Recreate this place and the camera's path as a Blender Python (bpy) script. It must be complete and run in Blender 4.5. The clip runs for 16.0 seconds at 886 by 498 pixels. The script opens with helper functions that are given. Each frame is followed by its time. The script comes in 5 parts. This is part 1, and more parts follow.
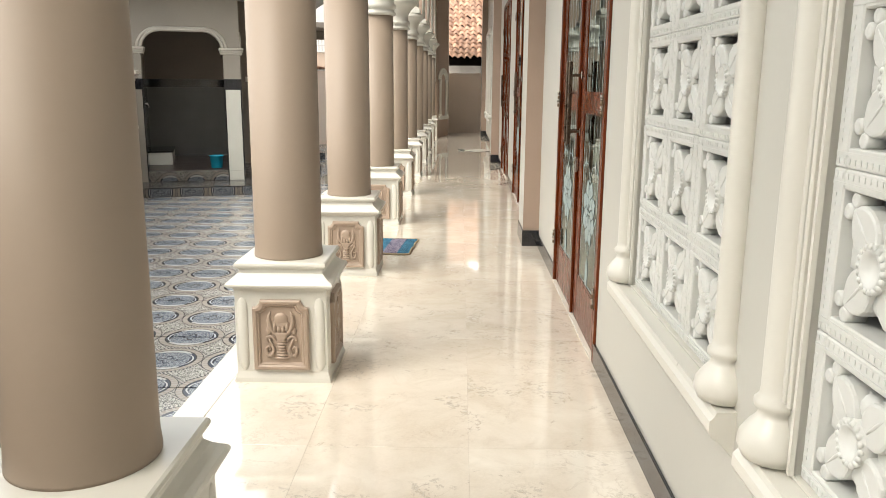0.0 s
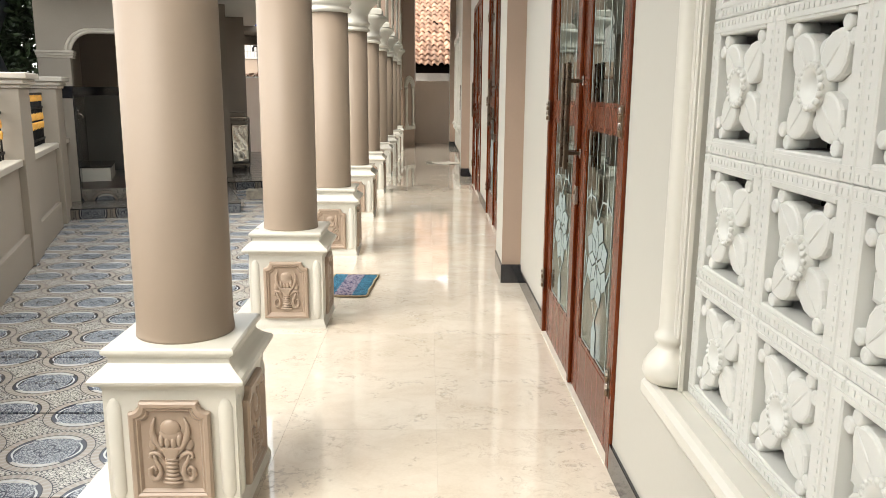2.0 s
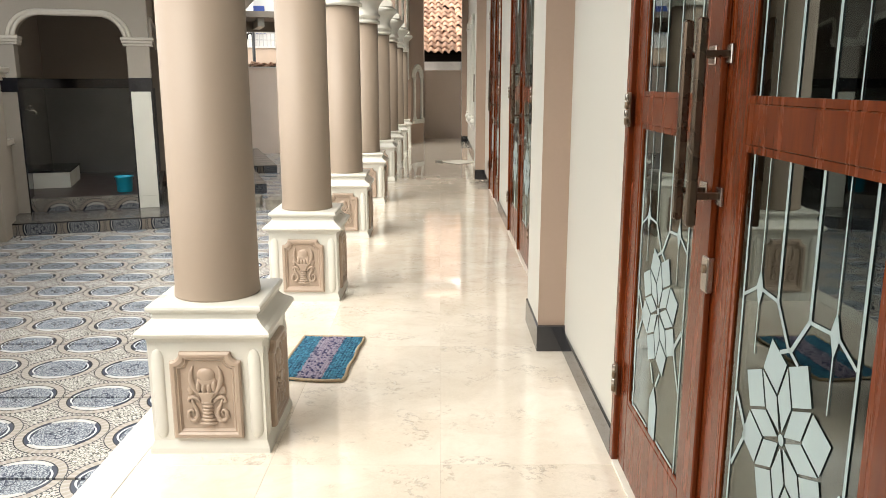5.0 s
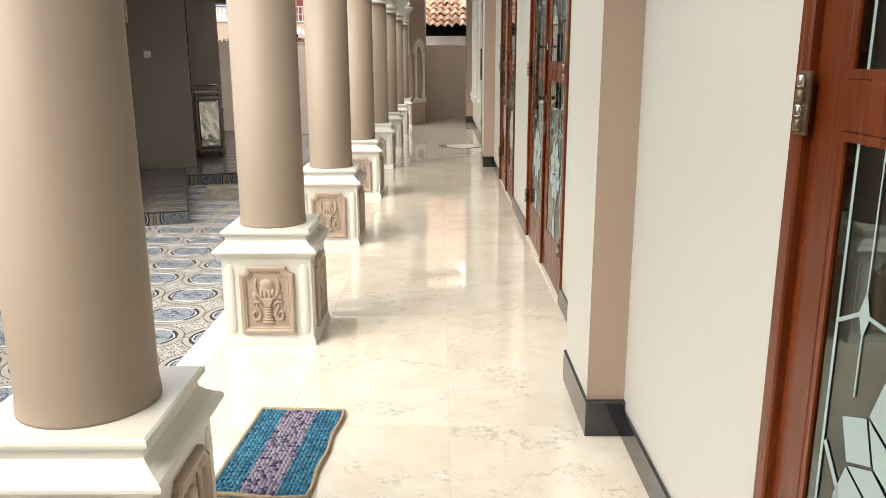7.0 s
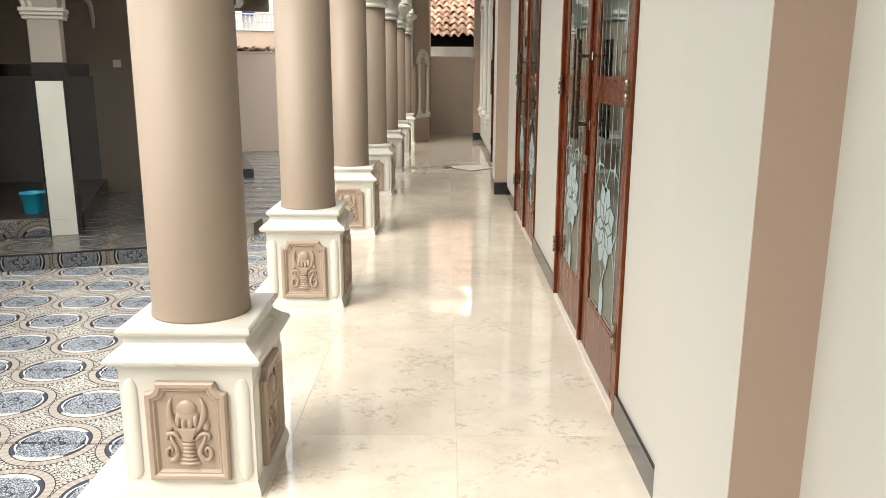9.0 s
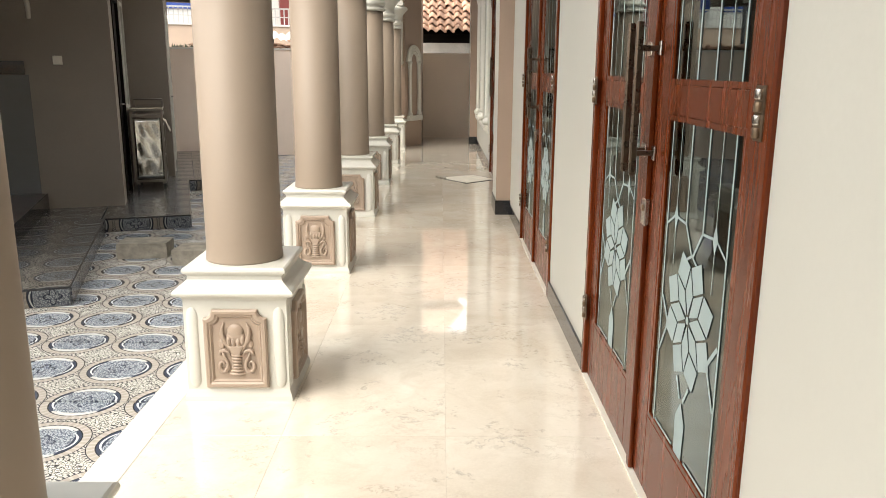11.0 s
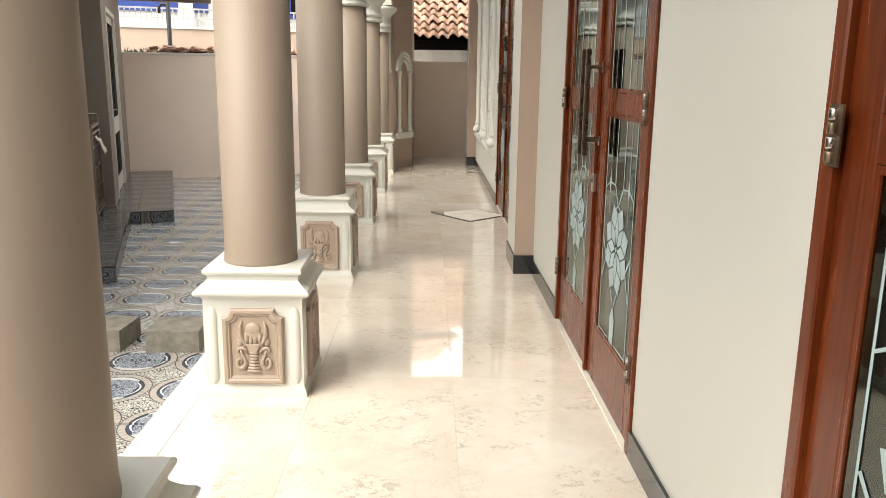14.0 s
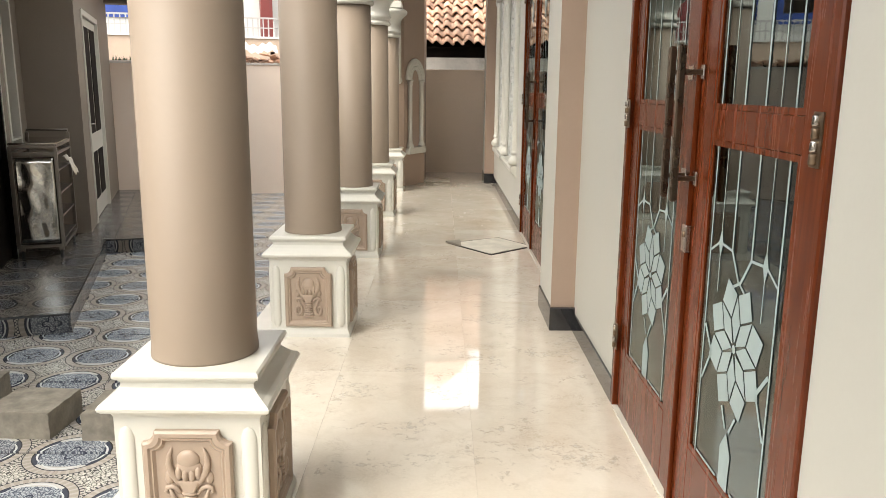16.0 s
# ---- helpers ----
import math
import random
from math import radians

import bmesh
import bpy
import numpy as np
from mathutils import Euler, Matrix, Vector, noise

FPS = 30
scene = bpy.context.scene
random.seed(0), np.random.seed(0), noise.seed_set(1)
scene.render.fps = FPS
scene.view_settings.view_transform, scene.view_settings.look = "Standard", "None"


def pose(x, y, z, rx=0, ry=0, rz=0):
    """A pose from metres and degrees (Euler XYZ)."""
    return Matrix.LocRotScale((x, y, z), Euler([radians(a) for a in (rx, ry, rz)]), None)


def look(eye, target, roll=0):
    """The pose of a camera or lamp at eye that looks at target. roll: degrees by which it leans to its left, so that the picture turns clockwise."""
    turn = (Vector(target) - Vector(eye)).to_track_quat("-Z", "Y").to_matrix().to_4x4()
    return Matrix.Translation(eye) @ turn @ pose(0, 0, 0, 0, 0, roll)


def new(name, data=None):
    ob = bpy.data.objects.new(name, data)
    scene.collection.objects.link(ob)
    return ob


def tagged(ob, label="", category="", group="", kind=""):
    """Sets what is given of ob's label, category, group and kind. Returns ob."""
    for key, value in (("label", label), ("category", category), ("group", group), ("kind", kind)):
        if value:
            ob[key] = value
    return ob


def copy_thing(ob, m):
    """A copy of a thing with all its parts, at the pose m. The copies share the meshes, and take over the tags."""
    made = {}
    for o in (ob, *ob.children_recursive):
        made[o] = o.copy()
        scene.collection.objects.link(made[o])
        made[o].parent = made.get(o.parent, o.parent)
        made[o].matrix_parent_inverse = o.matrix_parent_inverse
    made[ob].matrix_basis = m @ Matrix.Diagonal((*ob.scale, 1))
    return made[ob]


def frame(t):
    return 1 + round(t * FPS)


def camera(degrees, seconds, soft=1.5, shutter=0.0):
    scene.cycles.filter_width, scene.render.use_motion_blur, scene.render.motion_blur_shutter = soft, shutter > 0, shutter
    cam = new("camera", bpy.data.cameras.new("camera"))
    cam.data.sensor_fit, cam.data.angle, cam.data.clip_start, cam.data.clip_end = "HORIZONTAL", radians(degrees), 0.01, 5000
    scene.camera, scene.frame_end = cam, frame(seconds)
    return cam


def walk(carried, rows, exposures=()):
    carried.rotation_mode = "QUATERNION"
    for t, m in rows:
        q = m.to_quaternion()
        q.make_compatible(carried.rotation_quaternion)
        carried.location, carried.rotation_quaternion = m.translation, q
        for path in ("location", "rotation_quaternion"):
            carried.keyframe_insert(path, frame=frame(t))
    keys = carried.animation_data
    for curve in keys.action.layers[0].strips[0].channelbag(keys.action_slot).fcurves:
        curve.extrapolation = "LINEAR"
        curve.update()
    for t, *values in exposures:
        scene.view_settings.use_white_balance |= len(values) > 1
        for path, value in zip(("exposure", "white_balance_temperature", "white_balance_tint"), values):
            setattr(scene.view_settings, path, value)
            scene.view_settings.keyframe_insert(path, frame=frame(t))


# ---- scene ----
cam = camera(59.4, 16.0, soft=0.7)
PATH = [
    (0, (0.068, 0.118, 1.261), (0.027, 2.074, 0.844), 0.4),
    (0.5, (0.054, 0.362, 1.255), (0.083, 2.315, 0.826), 0.3),
    (1, (0.035, 0.588, 1.258), (0.116, 2.54, 0.832), -0.2),
    (1.5, (0.048, 0.845, 1.249), (0.083, 2.8, 0.832), -0.4),
    (2, (0.076, 1.097, 1.259), (0.115, 3.057, 0.863), 0.4),
    (2.5, (0.067, 1.366, 1.248), (0.16, 3.32, 0.832), -0.1),
    (3, (0.047, 1.61, 1.261), (0.148, 3.569, 0.872), -0.5),
    (3.5, (0.056, 1.873, 1.253), (0.092, 3.834, 0.861), -0.4),
    (4, (0.081, 2.125, 1.257), (0.085, 4.088, 0.87), 0.1),
    (6.5, (0.118, 3.513, 1.239), (0.131, 5.454, 0.76), -0.2),
    (7, (0.09, 3.777, 1.243), (0.091, 5.719, 0.767), -0.2),
    (7.5, (0.102, 4.075, 1.245), (0.05, 6.021, 0.783), 0.9),
    (8, (0.099, 4.368, 1.24), (0.072, 6.315, 0.786), 0.4),
    (8.5, (0.073, 4.648, 1.242), (0.08, 6.591, 0.765), 0.4),
    (9, (0.071, 4.953, 1.245), (0.064, 6.903, 0.797), 0.2),
    (11.5, (0.091, 6.462, 1.252), (0.111, 8.41, 0.799), 0.4),
    (12, (0.065, 6.757, 1.265), (0.134, 8.712, 0.846), 0.7),
    (12.5, (0.048, 7.064, 1.253), (0.075, 9.019, 0.832), 0.6),
    (13, (0.047, 7.345, 1.254), (0.017, 9.301, 0.839), 1.3),
    (13.5, (0.027, 7.652, 1.251), (0.036, 9.607, 0.831), 0.8),
    (14, (0.004, 7.921, 1.256), (0.043, 9.874, 0.827), 0.7),
    (14.5, (0.0, 8.201, 1.264), (-0.018, 10.161, 0.867), 1.2),
    (15, (-0.013, 8.443, 1.254), (-0.035, 10.402, 0.853), 0.7),
    (15.5, (-0.034, 8.695, 1.264), (-0.014, 10.653, 0.858), 1.1),
    (16, (-0.014, 8.935, 1.26), (-0.007, 10.893, 0.853), 0.5),
]
walk(cam, [(t, look(eye, target, roll)) for t, eye, target, roll in PATH], [(0.0, 1.38, 6700, 6.0), (4.0, 1.45, 6700, 6.0), (9.0, 1.43, 6700, 6.0), (13.0, 1.51, 6700, 6.0), (16.0, 1.58, 6700, 6.0)])

# ---- light ----
world = bpy.data.worlds.new("world")
scene.world = world
world.use_nodes = True
wn = world.node_tree
sky = wn.nodes.new("ShaderNodeTexSky")
sky.sky_type = "NISHITA"
sky.sun_disc = False
sky.sun_elevation, sky.sun_rotation = radians(48), radians(229)
sky.air_density, sky.dust_density, sky.ozone_density = 1.0, 4.0, 0.6
wn.nodes["Background"].inputs["Strength"].default_value = 0.13
# a bright even cloud layer in front of the blue
cloud_mix = wn.nodes.new("ShaderNodeMix")
cloud_mix.data_type = "RGBA"
cloud_mix.inputs[0].default_value = 0.6
cloud_mix.inputs[7].default_value = (11.0, 11.0, 11.0, 1.0)
wn.links.new(sky.outputs[0], cloud_mix.inputs[6])
wn.links.new(cloud_mix.outputs[2], wn.nodes["Background"].inputs["Color"])
sun_data = bpy.data.lights.new("sun", "SUN")
sun_data.energy, sun_data.angle, sun_data.color = 1.1, radians(40), (1.0, 0.96, 0.91)
sun = new("sun", sun_data)
sun.matrix_world = look((0, 0, 20), (12, 10.5, 20 - 18))

# ---- node helpers ----


def node_mat(name):
    m = bpy.data.materials.new(name)
    m.use_nodes = True
    return m, m.node_tree, m.node_tree.nodes["Principled BSDF"]


def link(nt, a, b):
    nt.links.new(a, b)


def calc(nt, op, a, b=None, c=None):
    n = nt.nodes.new("ShaderNodeMath")
    n.operation = op
    for i, v in enumerate((a, b, c)):
        if v is None:
            continue
        if isinstance(v, (int, float)):
            n.inputs[i].default_value = v
        else:
            nt.links.new(v, n.inputs[i])
    return n.outputs[0]


def blend(nt, f, a, b, kind="MIX"):
    n = nt.nodes.new("ShaderNodeMix")
    n.data_type, n.blend_type = "RGBA", kind
    for sock, v in ((n.inputs[0], f), (n.inputs[6], a), (n.inputs[7], b)):
        if isinstance(v, (int, float)):
            sock.default_value = v
        elif isinstance(v, tuple):
            sock.default_value = (*v, 1.0)
        else:
            nt.links.new(v, sock)
    return n.outputs[2]


def ramp(nt, f, lo, hi, a=0.0, b=1.0):
    n = nt.nodes.new("ShaderNodeMapRange")
    n.inputs[1].default_value, n.inputs[2].default_value = lo, hi
    n.inputs[3].default_value, n.inputs[4].default_value = a, b
    nt.links.new(f, n.inputs[0])
    return n.outputs[0]


def noisy(nt, vec, scale, detail=4.0, rough=0.55, warp=0.0):
    n = nt.nodes.new("ShaderNodeTexNoise")
    n.inputs["Scale"].default_value, n.inputs["Detail"].default_value = scale, detail
    n.inputs["Roughness"].default_value, n.inputs["Distortion"].default_value = rough, warp
    if vec is not None:
        nt.links.new(vec, n.inputs["Vector"])
    return n.outputs[0]


def cells(nt, vec, scale, feature="F1"):
    n = nt.nodes.new("ShaderNodeTexVoronoi")
    n.feature = feature
    n.inputs["Scale"].default_value = scale
    if vec is not None:
        nt.links.new(vec, n.inputs["Vector"])
    return n


def bumpy(nt, bsdf, height, strength=0.2, depth=0.002):
    n = nt.nodes.new("ShaderNodeBump")
    n.inputs["Strength"].default_value, n.inputs["Distance"].default_value = strength, depth
    nt.links.new(height, n.inputs["Height"])
    nt.links.new(n.outputs[0], bsdf.inputs["Normal"])


def place_of(nt):
    return nt.nodes.new("ShaderNodeNewGeometry").outputs["Position"]


def local_of(nt):
    return nt.nodes.new("ShaderNodeTexCoord").outputs["Object"]


def chance(nt):
    return nt.nodes.new("ShaderNodeObjectInfo").outputs["Random"]


def moved(nt, vec, scale=(1, 1, 1)):
    n = nt.nodes.new("ShaderNodeMapping")
    n.inputs["Scale"].default_value = scale
    nt.links.new(vec, n.inputs["Vector"])
    return n.outputs[0]


def plain(name, col, rough=0.6, metal=0.0, var=0.06, scale=3.0, grain=60.0, bump=0.15, spec=0.5, dirt=None, coat=0.0):
    """Paint, plaster or metal: two scales of variation and a fine relief."""
    m, nt, b = node_mat(name)
    pos = place_of(nt)
    big, fine = noisy(nt, pos, scale, 5), noisy(nt, pos, grain, 3)
    dark = tuple(c * (1 - 2 * var) for c in col)
    light = tuple(min(1, c * (1 + var)) for c in col)
    c = blend(nt, ramp(nt, big, 0.3, 0.7), dark, light)
    c = blend(nt, ramp(nt, fine, 0.35, 0.65, 0.0, 0.25), c, dark)
    if dirt:
        spots = noisy(nt, pos, 1.3, 8, 0.7)
        c = blend(nt, ramp(nt, spots, 0.55, 0.75, 0.0, 0.6), c, dirt)
    link(nt, c, b.inputs["Base Color"])
    link(nt, ramp(nt, big, 0.2, 0.8, rough * 0.85, min(1, rough * 1.15)), b.inputs["Roughness"])
    b.inputs["Metallic"].default_value = metal
    b.inputs["Specular IOR Level"].default_value = spec
    b.inputs["Coat Weight"].default_value = coat
    if bump:
        bumpy(nt, b, calc(nt, "ADD", fine, big), bump, 0.0015)
    return m


def marble():
    m, nt, b = node_mat("cream_marble")
    pos = place_of(nt)
    off = nt.nodes.new("ShaderNodeVectorMath")
    off.operation = "ADD"
    shift = nt.nodes.new("ShaderNodeCombineXYZ")
    r = chance(nt)
    link(nt, calc(nt, "MULTIPLY", r, 37.0), shift.inputs[0])
    link(nt, calc(nt, "MULTIPLY", r, 71.0), shift.inputs[1])
    link(nt, pos, off.inputs[0])
    link(nt, shift.outputs[0], off.inputs[1])
    v = off.outputs[0]
    cloud = noisy(nt, v, 2.6, 6, 0.6, 0.6)
    patch = noisy(nt, v, 7.0, 6, 0.65, 1.2)
    grain = noisy(nt, v, 90.0, 4, 0.7)
    c = blend(nt, ramp(nt, cloud, 0.32, 0.68), (0.62, 0.545, 0.45), (0.78, 0.73, 0.65))
    c = blend(nt, ramp(nt, patch, 0.48, 0.70, 0.0, 0.40), c, (0.53, 0.45, 0.36))
    c = blend(nt, ramp(nt, grain, 0.4, 0.75, 0.0, 0.3), c, (0.86, 0.78, 0.66))
    # broken brown veins that widen into patches
    vein = noisy(nt, v, 6.5, 10, 0.74, 0.5)
    line = calc(nt, "ABSOLUTE", calc(nt, "SUBTRACT", vein, 0.5))
    keep = ramp(nt, noisy(nt, v, 2.3, 4, 0.6), 0.50, 0.66)
    c = blend(nt, calc(nt, "MULTIPLY", ramp(nt, line, 0.004, 0.022, 0.42, 0.0), keep), c, (0.34, 0.26, 0.19))
    crumb = noisy(nt, v, 30.0, 8, 0.72, 0.4)
    # small open pits, gathered in patches
    some = ramp(nt, noisy(nt, v, 4.2, 5, 0.6, 0.8), 0.54, 0.66)
    hole = calc(nt, "MULTIPLY", ramp(nt, crumb, 0.51, 0.58), some)
    c = blend(nt, calc(nt, "MULTIPLY", hole, 0.85), c, (0.13, 0.10, 0.07))
    c = blend(nt, 0.24, c, blend(nt, r, (0.60, 0.50, 0.39), (0.88, 0.82, 0.72)))
    link(nt, c, b.inputs["Base Color"])
    smear = noisy(nt, pos, 1.1, 4, 0.6)
    link(nt, calc(nt, "ADD", ramp(nt, smear, 0.35, 0.7, 0.025, 0.06), calc(nt, "MULTIPLY", hole, 0.4)), b.inputs["Roughness"])
    b.inputs["Specular IOR Level"].default_value = 0.85
    b.inputs["Coat Weight"].default_value, b.inputs["Coat Roughness"].default_value = 0.5, 0.03
    h = calc(nt, "SUBTRACT", calc(nt, "MULTIPLY", noisy(nt, pos, 4.0, 2), 0.4), hole)
    bumpy(nt, b, h, 0.12, 0.002)
    return m


TILE_X, TILE_Y, ROW_X, ROW_Y = 0.396, 0.4075, -1.585, 7.95


def roundel(name, along, across, pitch, start, shade=1.0, blue=(0.050, 0.060, 0.090)):
    """Ceramic tile print: ringed roundels on the tile corners, pebbles between. along, across: axis numbers."""
    m, nt, b = node_mat(name)
    pos = local_of(nt) if name != "courtyard_print" else place_of(nt)
    sep = nt.nodes.new("ShaderNodeSeparateXYZ")
    link(nt, pos, sep.inputs[0])
    flat = nt.nodes.new("ShaderNodeCombineXYZ")
    d = []
    for i, (ax, p, s) in enumerate(zip((along, across), pitch, start)):
        q = calc(nt, "DIVIDE", calc(nt, "SUBTRACT", sep.outputs[ax], s), p)
        f = calc(nt, "SUBTRACT", q, calc(nt, "ROUND", q))
        d.append(calc(nt, "MULTIPLY", f, p))
        link(nt, sep.outputs[ax], flat.inputs[i])
    unit = max(pitch) / 2
    rad = calc(nt, "DIVIDE", calc(nt, "SQRT", calc(nt, "ADD", calc(nt, "MULTIPLY", d[0], d[0]), calc(nt, "MULTIPLY", d[1], d[1]))), unit)
    ang = calc(nt, "ARCTAN2", d[1], d[0])
    v = flat.outputs[0]
    peb = cells(nt, v, 72.0, "DISTANCE_TO_EDGE").outputs["Distance"]
    bw = nt.nodes.new("ShaderNodeRGBToBW")
    link(nt, cells(nt, v, 72.0).outputs["Color"], bw.inputs[0])
    stones = blend(nt, bw.outputs[0], (0.46, 0.445, 0.40), (0.72, 0.70, 0.645))
    pebbles = blend(nt, ramp(nt, peb, 0.03, 0.10), (0.020, 0.022, 0.028), stones)
    # brown ring with short rays on its outer rim
    beige = blend(nt, noisy(nt, v, 40.0, 3), (0.32, 0.285, 0.25), (0.46, 0.415, 0.365))
    tick = calc(nt, "GREATER_THAN", calc(nt, "SINE", calc(nt, "MULTIPLY", ang, 60.0)), 0.35)
    rays = calc(nt, "GREATER_THAN", calc(nt, "SINE", calc(nt, "MULTIPLY", ang, 34.0)), 0.4)
    beige = blend(nt, calc(nt, "MULTIPLY", rays, 0.5), beige, (0.54, 0.51, 0.47))
    fringe = blend(nt, tick, (0.50, 0.47, 0.43), (0.08, 0.08, 0.085))
    # filigree field, a rounded square
    dots = cells(nt, v, 84.0, "DISTANCE_TO_EDGE").outputs["Distance"]
    inner = blend(nt, ramp(nt, dots, 0.05, 0.18), (0.085, 0.10, 0.14), (0.43, 0.47, 0.51))
    twice = calc(nt, "COSINE", calc(nt, "MULTIPLY", ang, 2.0))
    bow = calc(nt, "ABSOLUTE", twice)
    edge_of_field = calc(nt, "SUBTRACT", 0.70, calc(nt, "MULTIPLY", bow, 0.10))
    c = pebbles
    c = blend(nt, calc(nt, "LESS_THAN", rad, 1.04), c, fringe)
    c = blend(nt, calc(nt, "LESS_THAN", rad, 0.95), c, beige)
    sides = calc(nt, "GREATER_THAN", twice, -0.05)
    c = blend(nt, calc(nt, "LESS_THAN", rad, 0.77), c, blend(nt, sides, (0.56, 0.55, 0.53), blue))
    c = blend(nt, calc(nt, "LESS_THAN", rad, edge_of_field), c, inner)
    for edge, half in ((0.77, 0.014), (0.955, 0.010)):
        c = blend(nt, calc(nt, "LESS_THAN", calc(nt, "ABSOLUTE", calc(nt, "SUBTRACT", rad, edge)), half), c, (0.035, 0.038, 0.05))
    # four white scrolls that thicken in the middle
    line = calc(nt, "ABSOLUTE", calc(nt, "SUBTRACT", rad, calc(nt, "ADD", 0.63, calc(nt, "MULTIPLY", bow, 0.06))))
    thick = ramp(nt, bow, 0.25, 0.9, 0.010, 0.024)
    scroll = calc(nt, "MULTIPLY", calc(nt, "LESS_THAN", line, thick), calc(nt, "GREATER_THAN", bow, 0.22))
    c = blend(nt, scroll, c, (0.62, 0.645, 0.66))
    star_ray = calc(nt, "ADD", 0.20, calc(nt, "MULTIPLY", calc(nt, "COSINE", calc(nt, "MULTIPLY", ang, 4.0)), 0.07))
    c = blend(nt, calc(nt, "LESS_THAN", calc(nt, "ABSOLUTE", calc(nt, "SUBTRACT", rad, star_ray)), 0.025), c, blue)
    grime = noisy(nt, pos, 1.7, 6, 0.65)
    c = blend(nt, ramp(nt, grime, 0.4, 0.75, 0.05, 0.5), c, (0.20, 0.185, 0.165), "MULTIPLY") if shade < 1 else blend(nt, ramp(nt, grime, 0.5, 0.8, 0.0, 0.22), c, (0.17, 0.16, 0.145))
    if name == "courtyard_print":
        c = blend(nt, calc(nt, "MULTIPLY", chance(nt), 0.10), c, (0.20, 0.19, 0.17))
    # steps and risers: darker copies of the print, shade put into the colour
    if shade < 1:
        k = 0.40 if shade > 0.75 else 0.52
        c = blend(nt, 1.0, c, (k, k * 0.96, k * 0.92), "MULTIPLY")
    link(nt, c, b.inputs["Base Color"])
    link(nt, ramp(nt, grime, 0.3, 0.7, 0.14, 0.28), b.inputs["Roughness"])
    bumpy(nt, b, calc(nt, "ADD", peb, noisy(nt, pos, 30.0, 3)), 0.12, 0.001)
    return m


def wood(name, a, bcol, axis=2):
    m, nt, b = node_mat(name)
    pos = local_of(nt)
    stretch = [22.0, 22.0, 22.0]
    stretch[axis] = 1.6
    v = moved(nt, pos, tuple(stretch))
    g1, g2 = noisy(nt, v, 1.0, 6, 0.6, 0.8), noisy(nt, v, 6.0, 3, 0.6)
    c = blend(nt, ramp(nt, g1, 0.3, 0.7), a, bcol)
    c = blend(nt, ramp(nt, g2, 0.45, 0.75, 0.0, 0.30), c, tuple(x * 0.4 for x in a))
    c = blend(nt, calc(nt, "MULTIPLY", chance(nt), 0.25), c, bcol)
    link(nt, c, b.inputs["Base Color"])
    link(nt, ramp(nt, g1, 0.2, 0.8, 0.20, 0.32), b.inputs["Roughness"])
    b.inputs["Specular IOR Level"].default_value = 0.28
    bumpy(nt, b, g2, 0.12, 0.001)
    return m


def clear_glass():
    m, nt, b = node_mat("door_glass")
    nt.nodes.remove(b)
    out = nt.nodes["Material Output"]
    mix, fr = nt.nodes.new("ShaderNodeMixShader"), nt.nodes.new("ShaderNodeFresnel")
    tr, gl = nt.nodes.new("ShaderNodeBsdfTransparent"), nt.nodes.new("ShaderNodeBsdfGlossy")
    fr.inputs[0].default_value = 1.95
    tr.inputs[0].default_value = (0.64, 0.69, 0.67, 1)
    gl.inputs["Roughness"].default_value = 0.015
    gl.inputs["Color"].default_value = (0.80, 0.88, 0.85, 1)
    for a, z in ((fr.outputs[0], mix.inputs[0]), (tr.outputs[0], mix.inputs[1]), (gl.outputs[0], mix.inputs[2]), (mix.outputs[0], out.inputs[0])):
        link(nt, a, z)
    return m


def rug_cloth():
    m, nt, b = node_mat("rag_rug")
    pos = local_of(nt)
    sep = nt.nodes.new("ShaderNodeSeparateXYZ")
    link(nt, pos, sep.inputs[0])
    x = calc(nt, "ADD", sep.outputs[0], calc(nt, "MULTIPLY", noisy(nt, pos, 30.0, 2), 0.02))
    mid = calc(nt, "LESS_THAN", calc(nt, "ABSOLUTE", calc(nt, "SUBTRACT", x, 0.01)), 0.058)
    each = nt.nodes.new("ShaderNodeNewGeometry").outputs["Random Per Island"]
    fleck = noisy(nt, pos, 220.0, 2, 0.7)
    teal = blend(nt, each, (0.008, 0.06, 0.12), (0.06, 0.24, 0.36))
    lilac = blend(nt, ramp(nt, each, 0.10, 0.45), (0.035, 0.035, 0.10), (0.30, 0.26, 0.33))
    c = blend(nt, mid, teal, lilac)
    c = blend(nt, ramp(nt, fleck, 0.45, 0.7, 0.0, 0.4), c, (0.03, 0.03, 0.05))
    link(nt, c, b.inputs["Base Color"])
    b.inputs["Roughness"].default_value = 0.95
    bumpy(nt, b, fleck, 0.4, 0.002)
    return m


def dotted_carpet():
    m, nt, b = node_mat("dotted_carpet")
    pos = place_of(nt)
    sep = nt.nodes.new("ShaderNodeSeparateXYZ")
    link(nt, pos, sep.inputs[0])
    u = calc(nt, "PINGPONG", calc(nt, "ADD", sep.outputs[0], calc(nt, "MULTIPLY", calc(nt, "ROUND", calc(nt, "DIVIDE", sep.outputs[1], 0.036)), 0.018)), 0.018)
    w = calc(nt, "PINGPONG", sep.outputs[1], 0.018)
    dot = calc(nt, "LESS_THAN", calc(nt, "SQRT", calc(nt, "ADD", calc(nt, "MULTIPLY", u, u), calc(nt, "MULTIPLY", w, w))), 0.0068)
    pile = noisy(nt, pos, 140.0, 3, 0.7)
    c = blend(nt, pile, (0.07, 0.08, 0.074), (0.12, 0.13, 0.115))
    c = blend(nt, dot, c, (0.66, 0.65, 0.60))
    link(nt, c, b.inputs["Base Color"])
    b.inputs["Roughness"].default_value = 0.95
    bumpy(nt, b, pile, 0.4, 0.003)
    return m


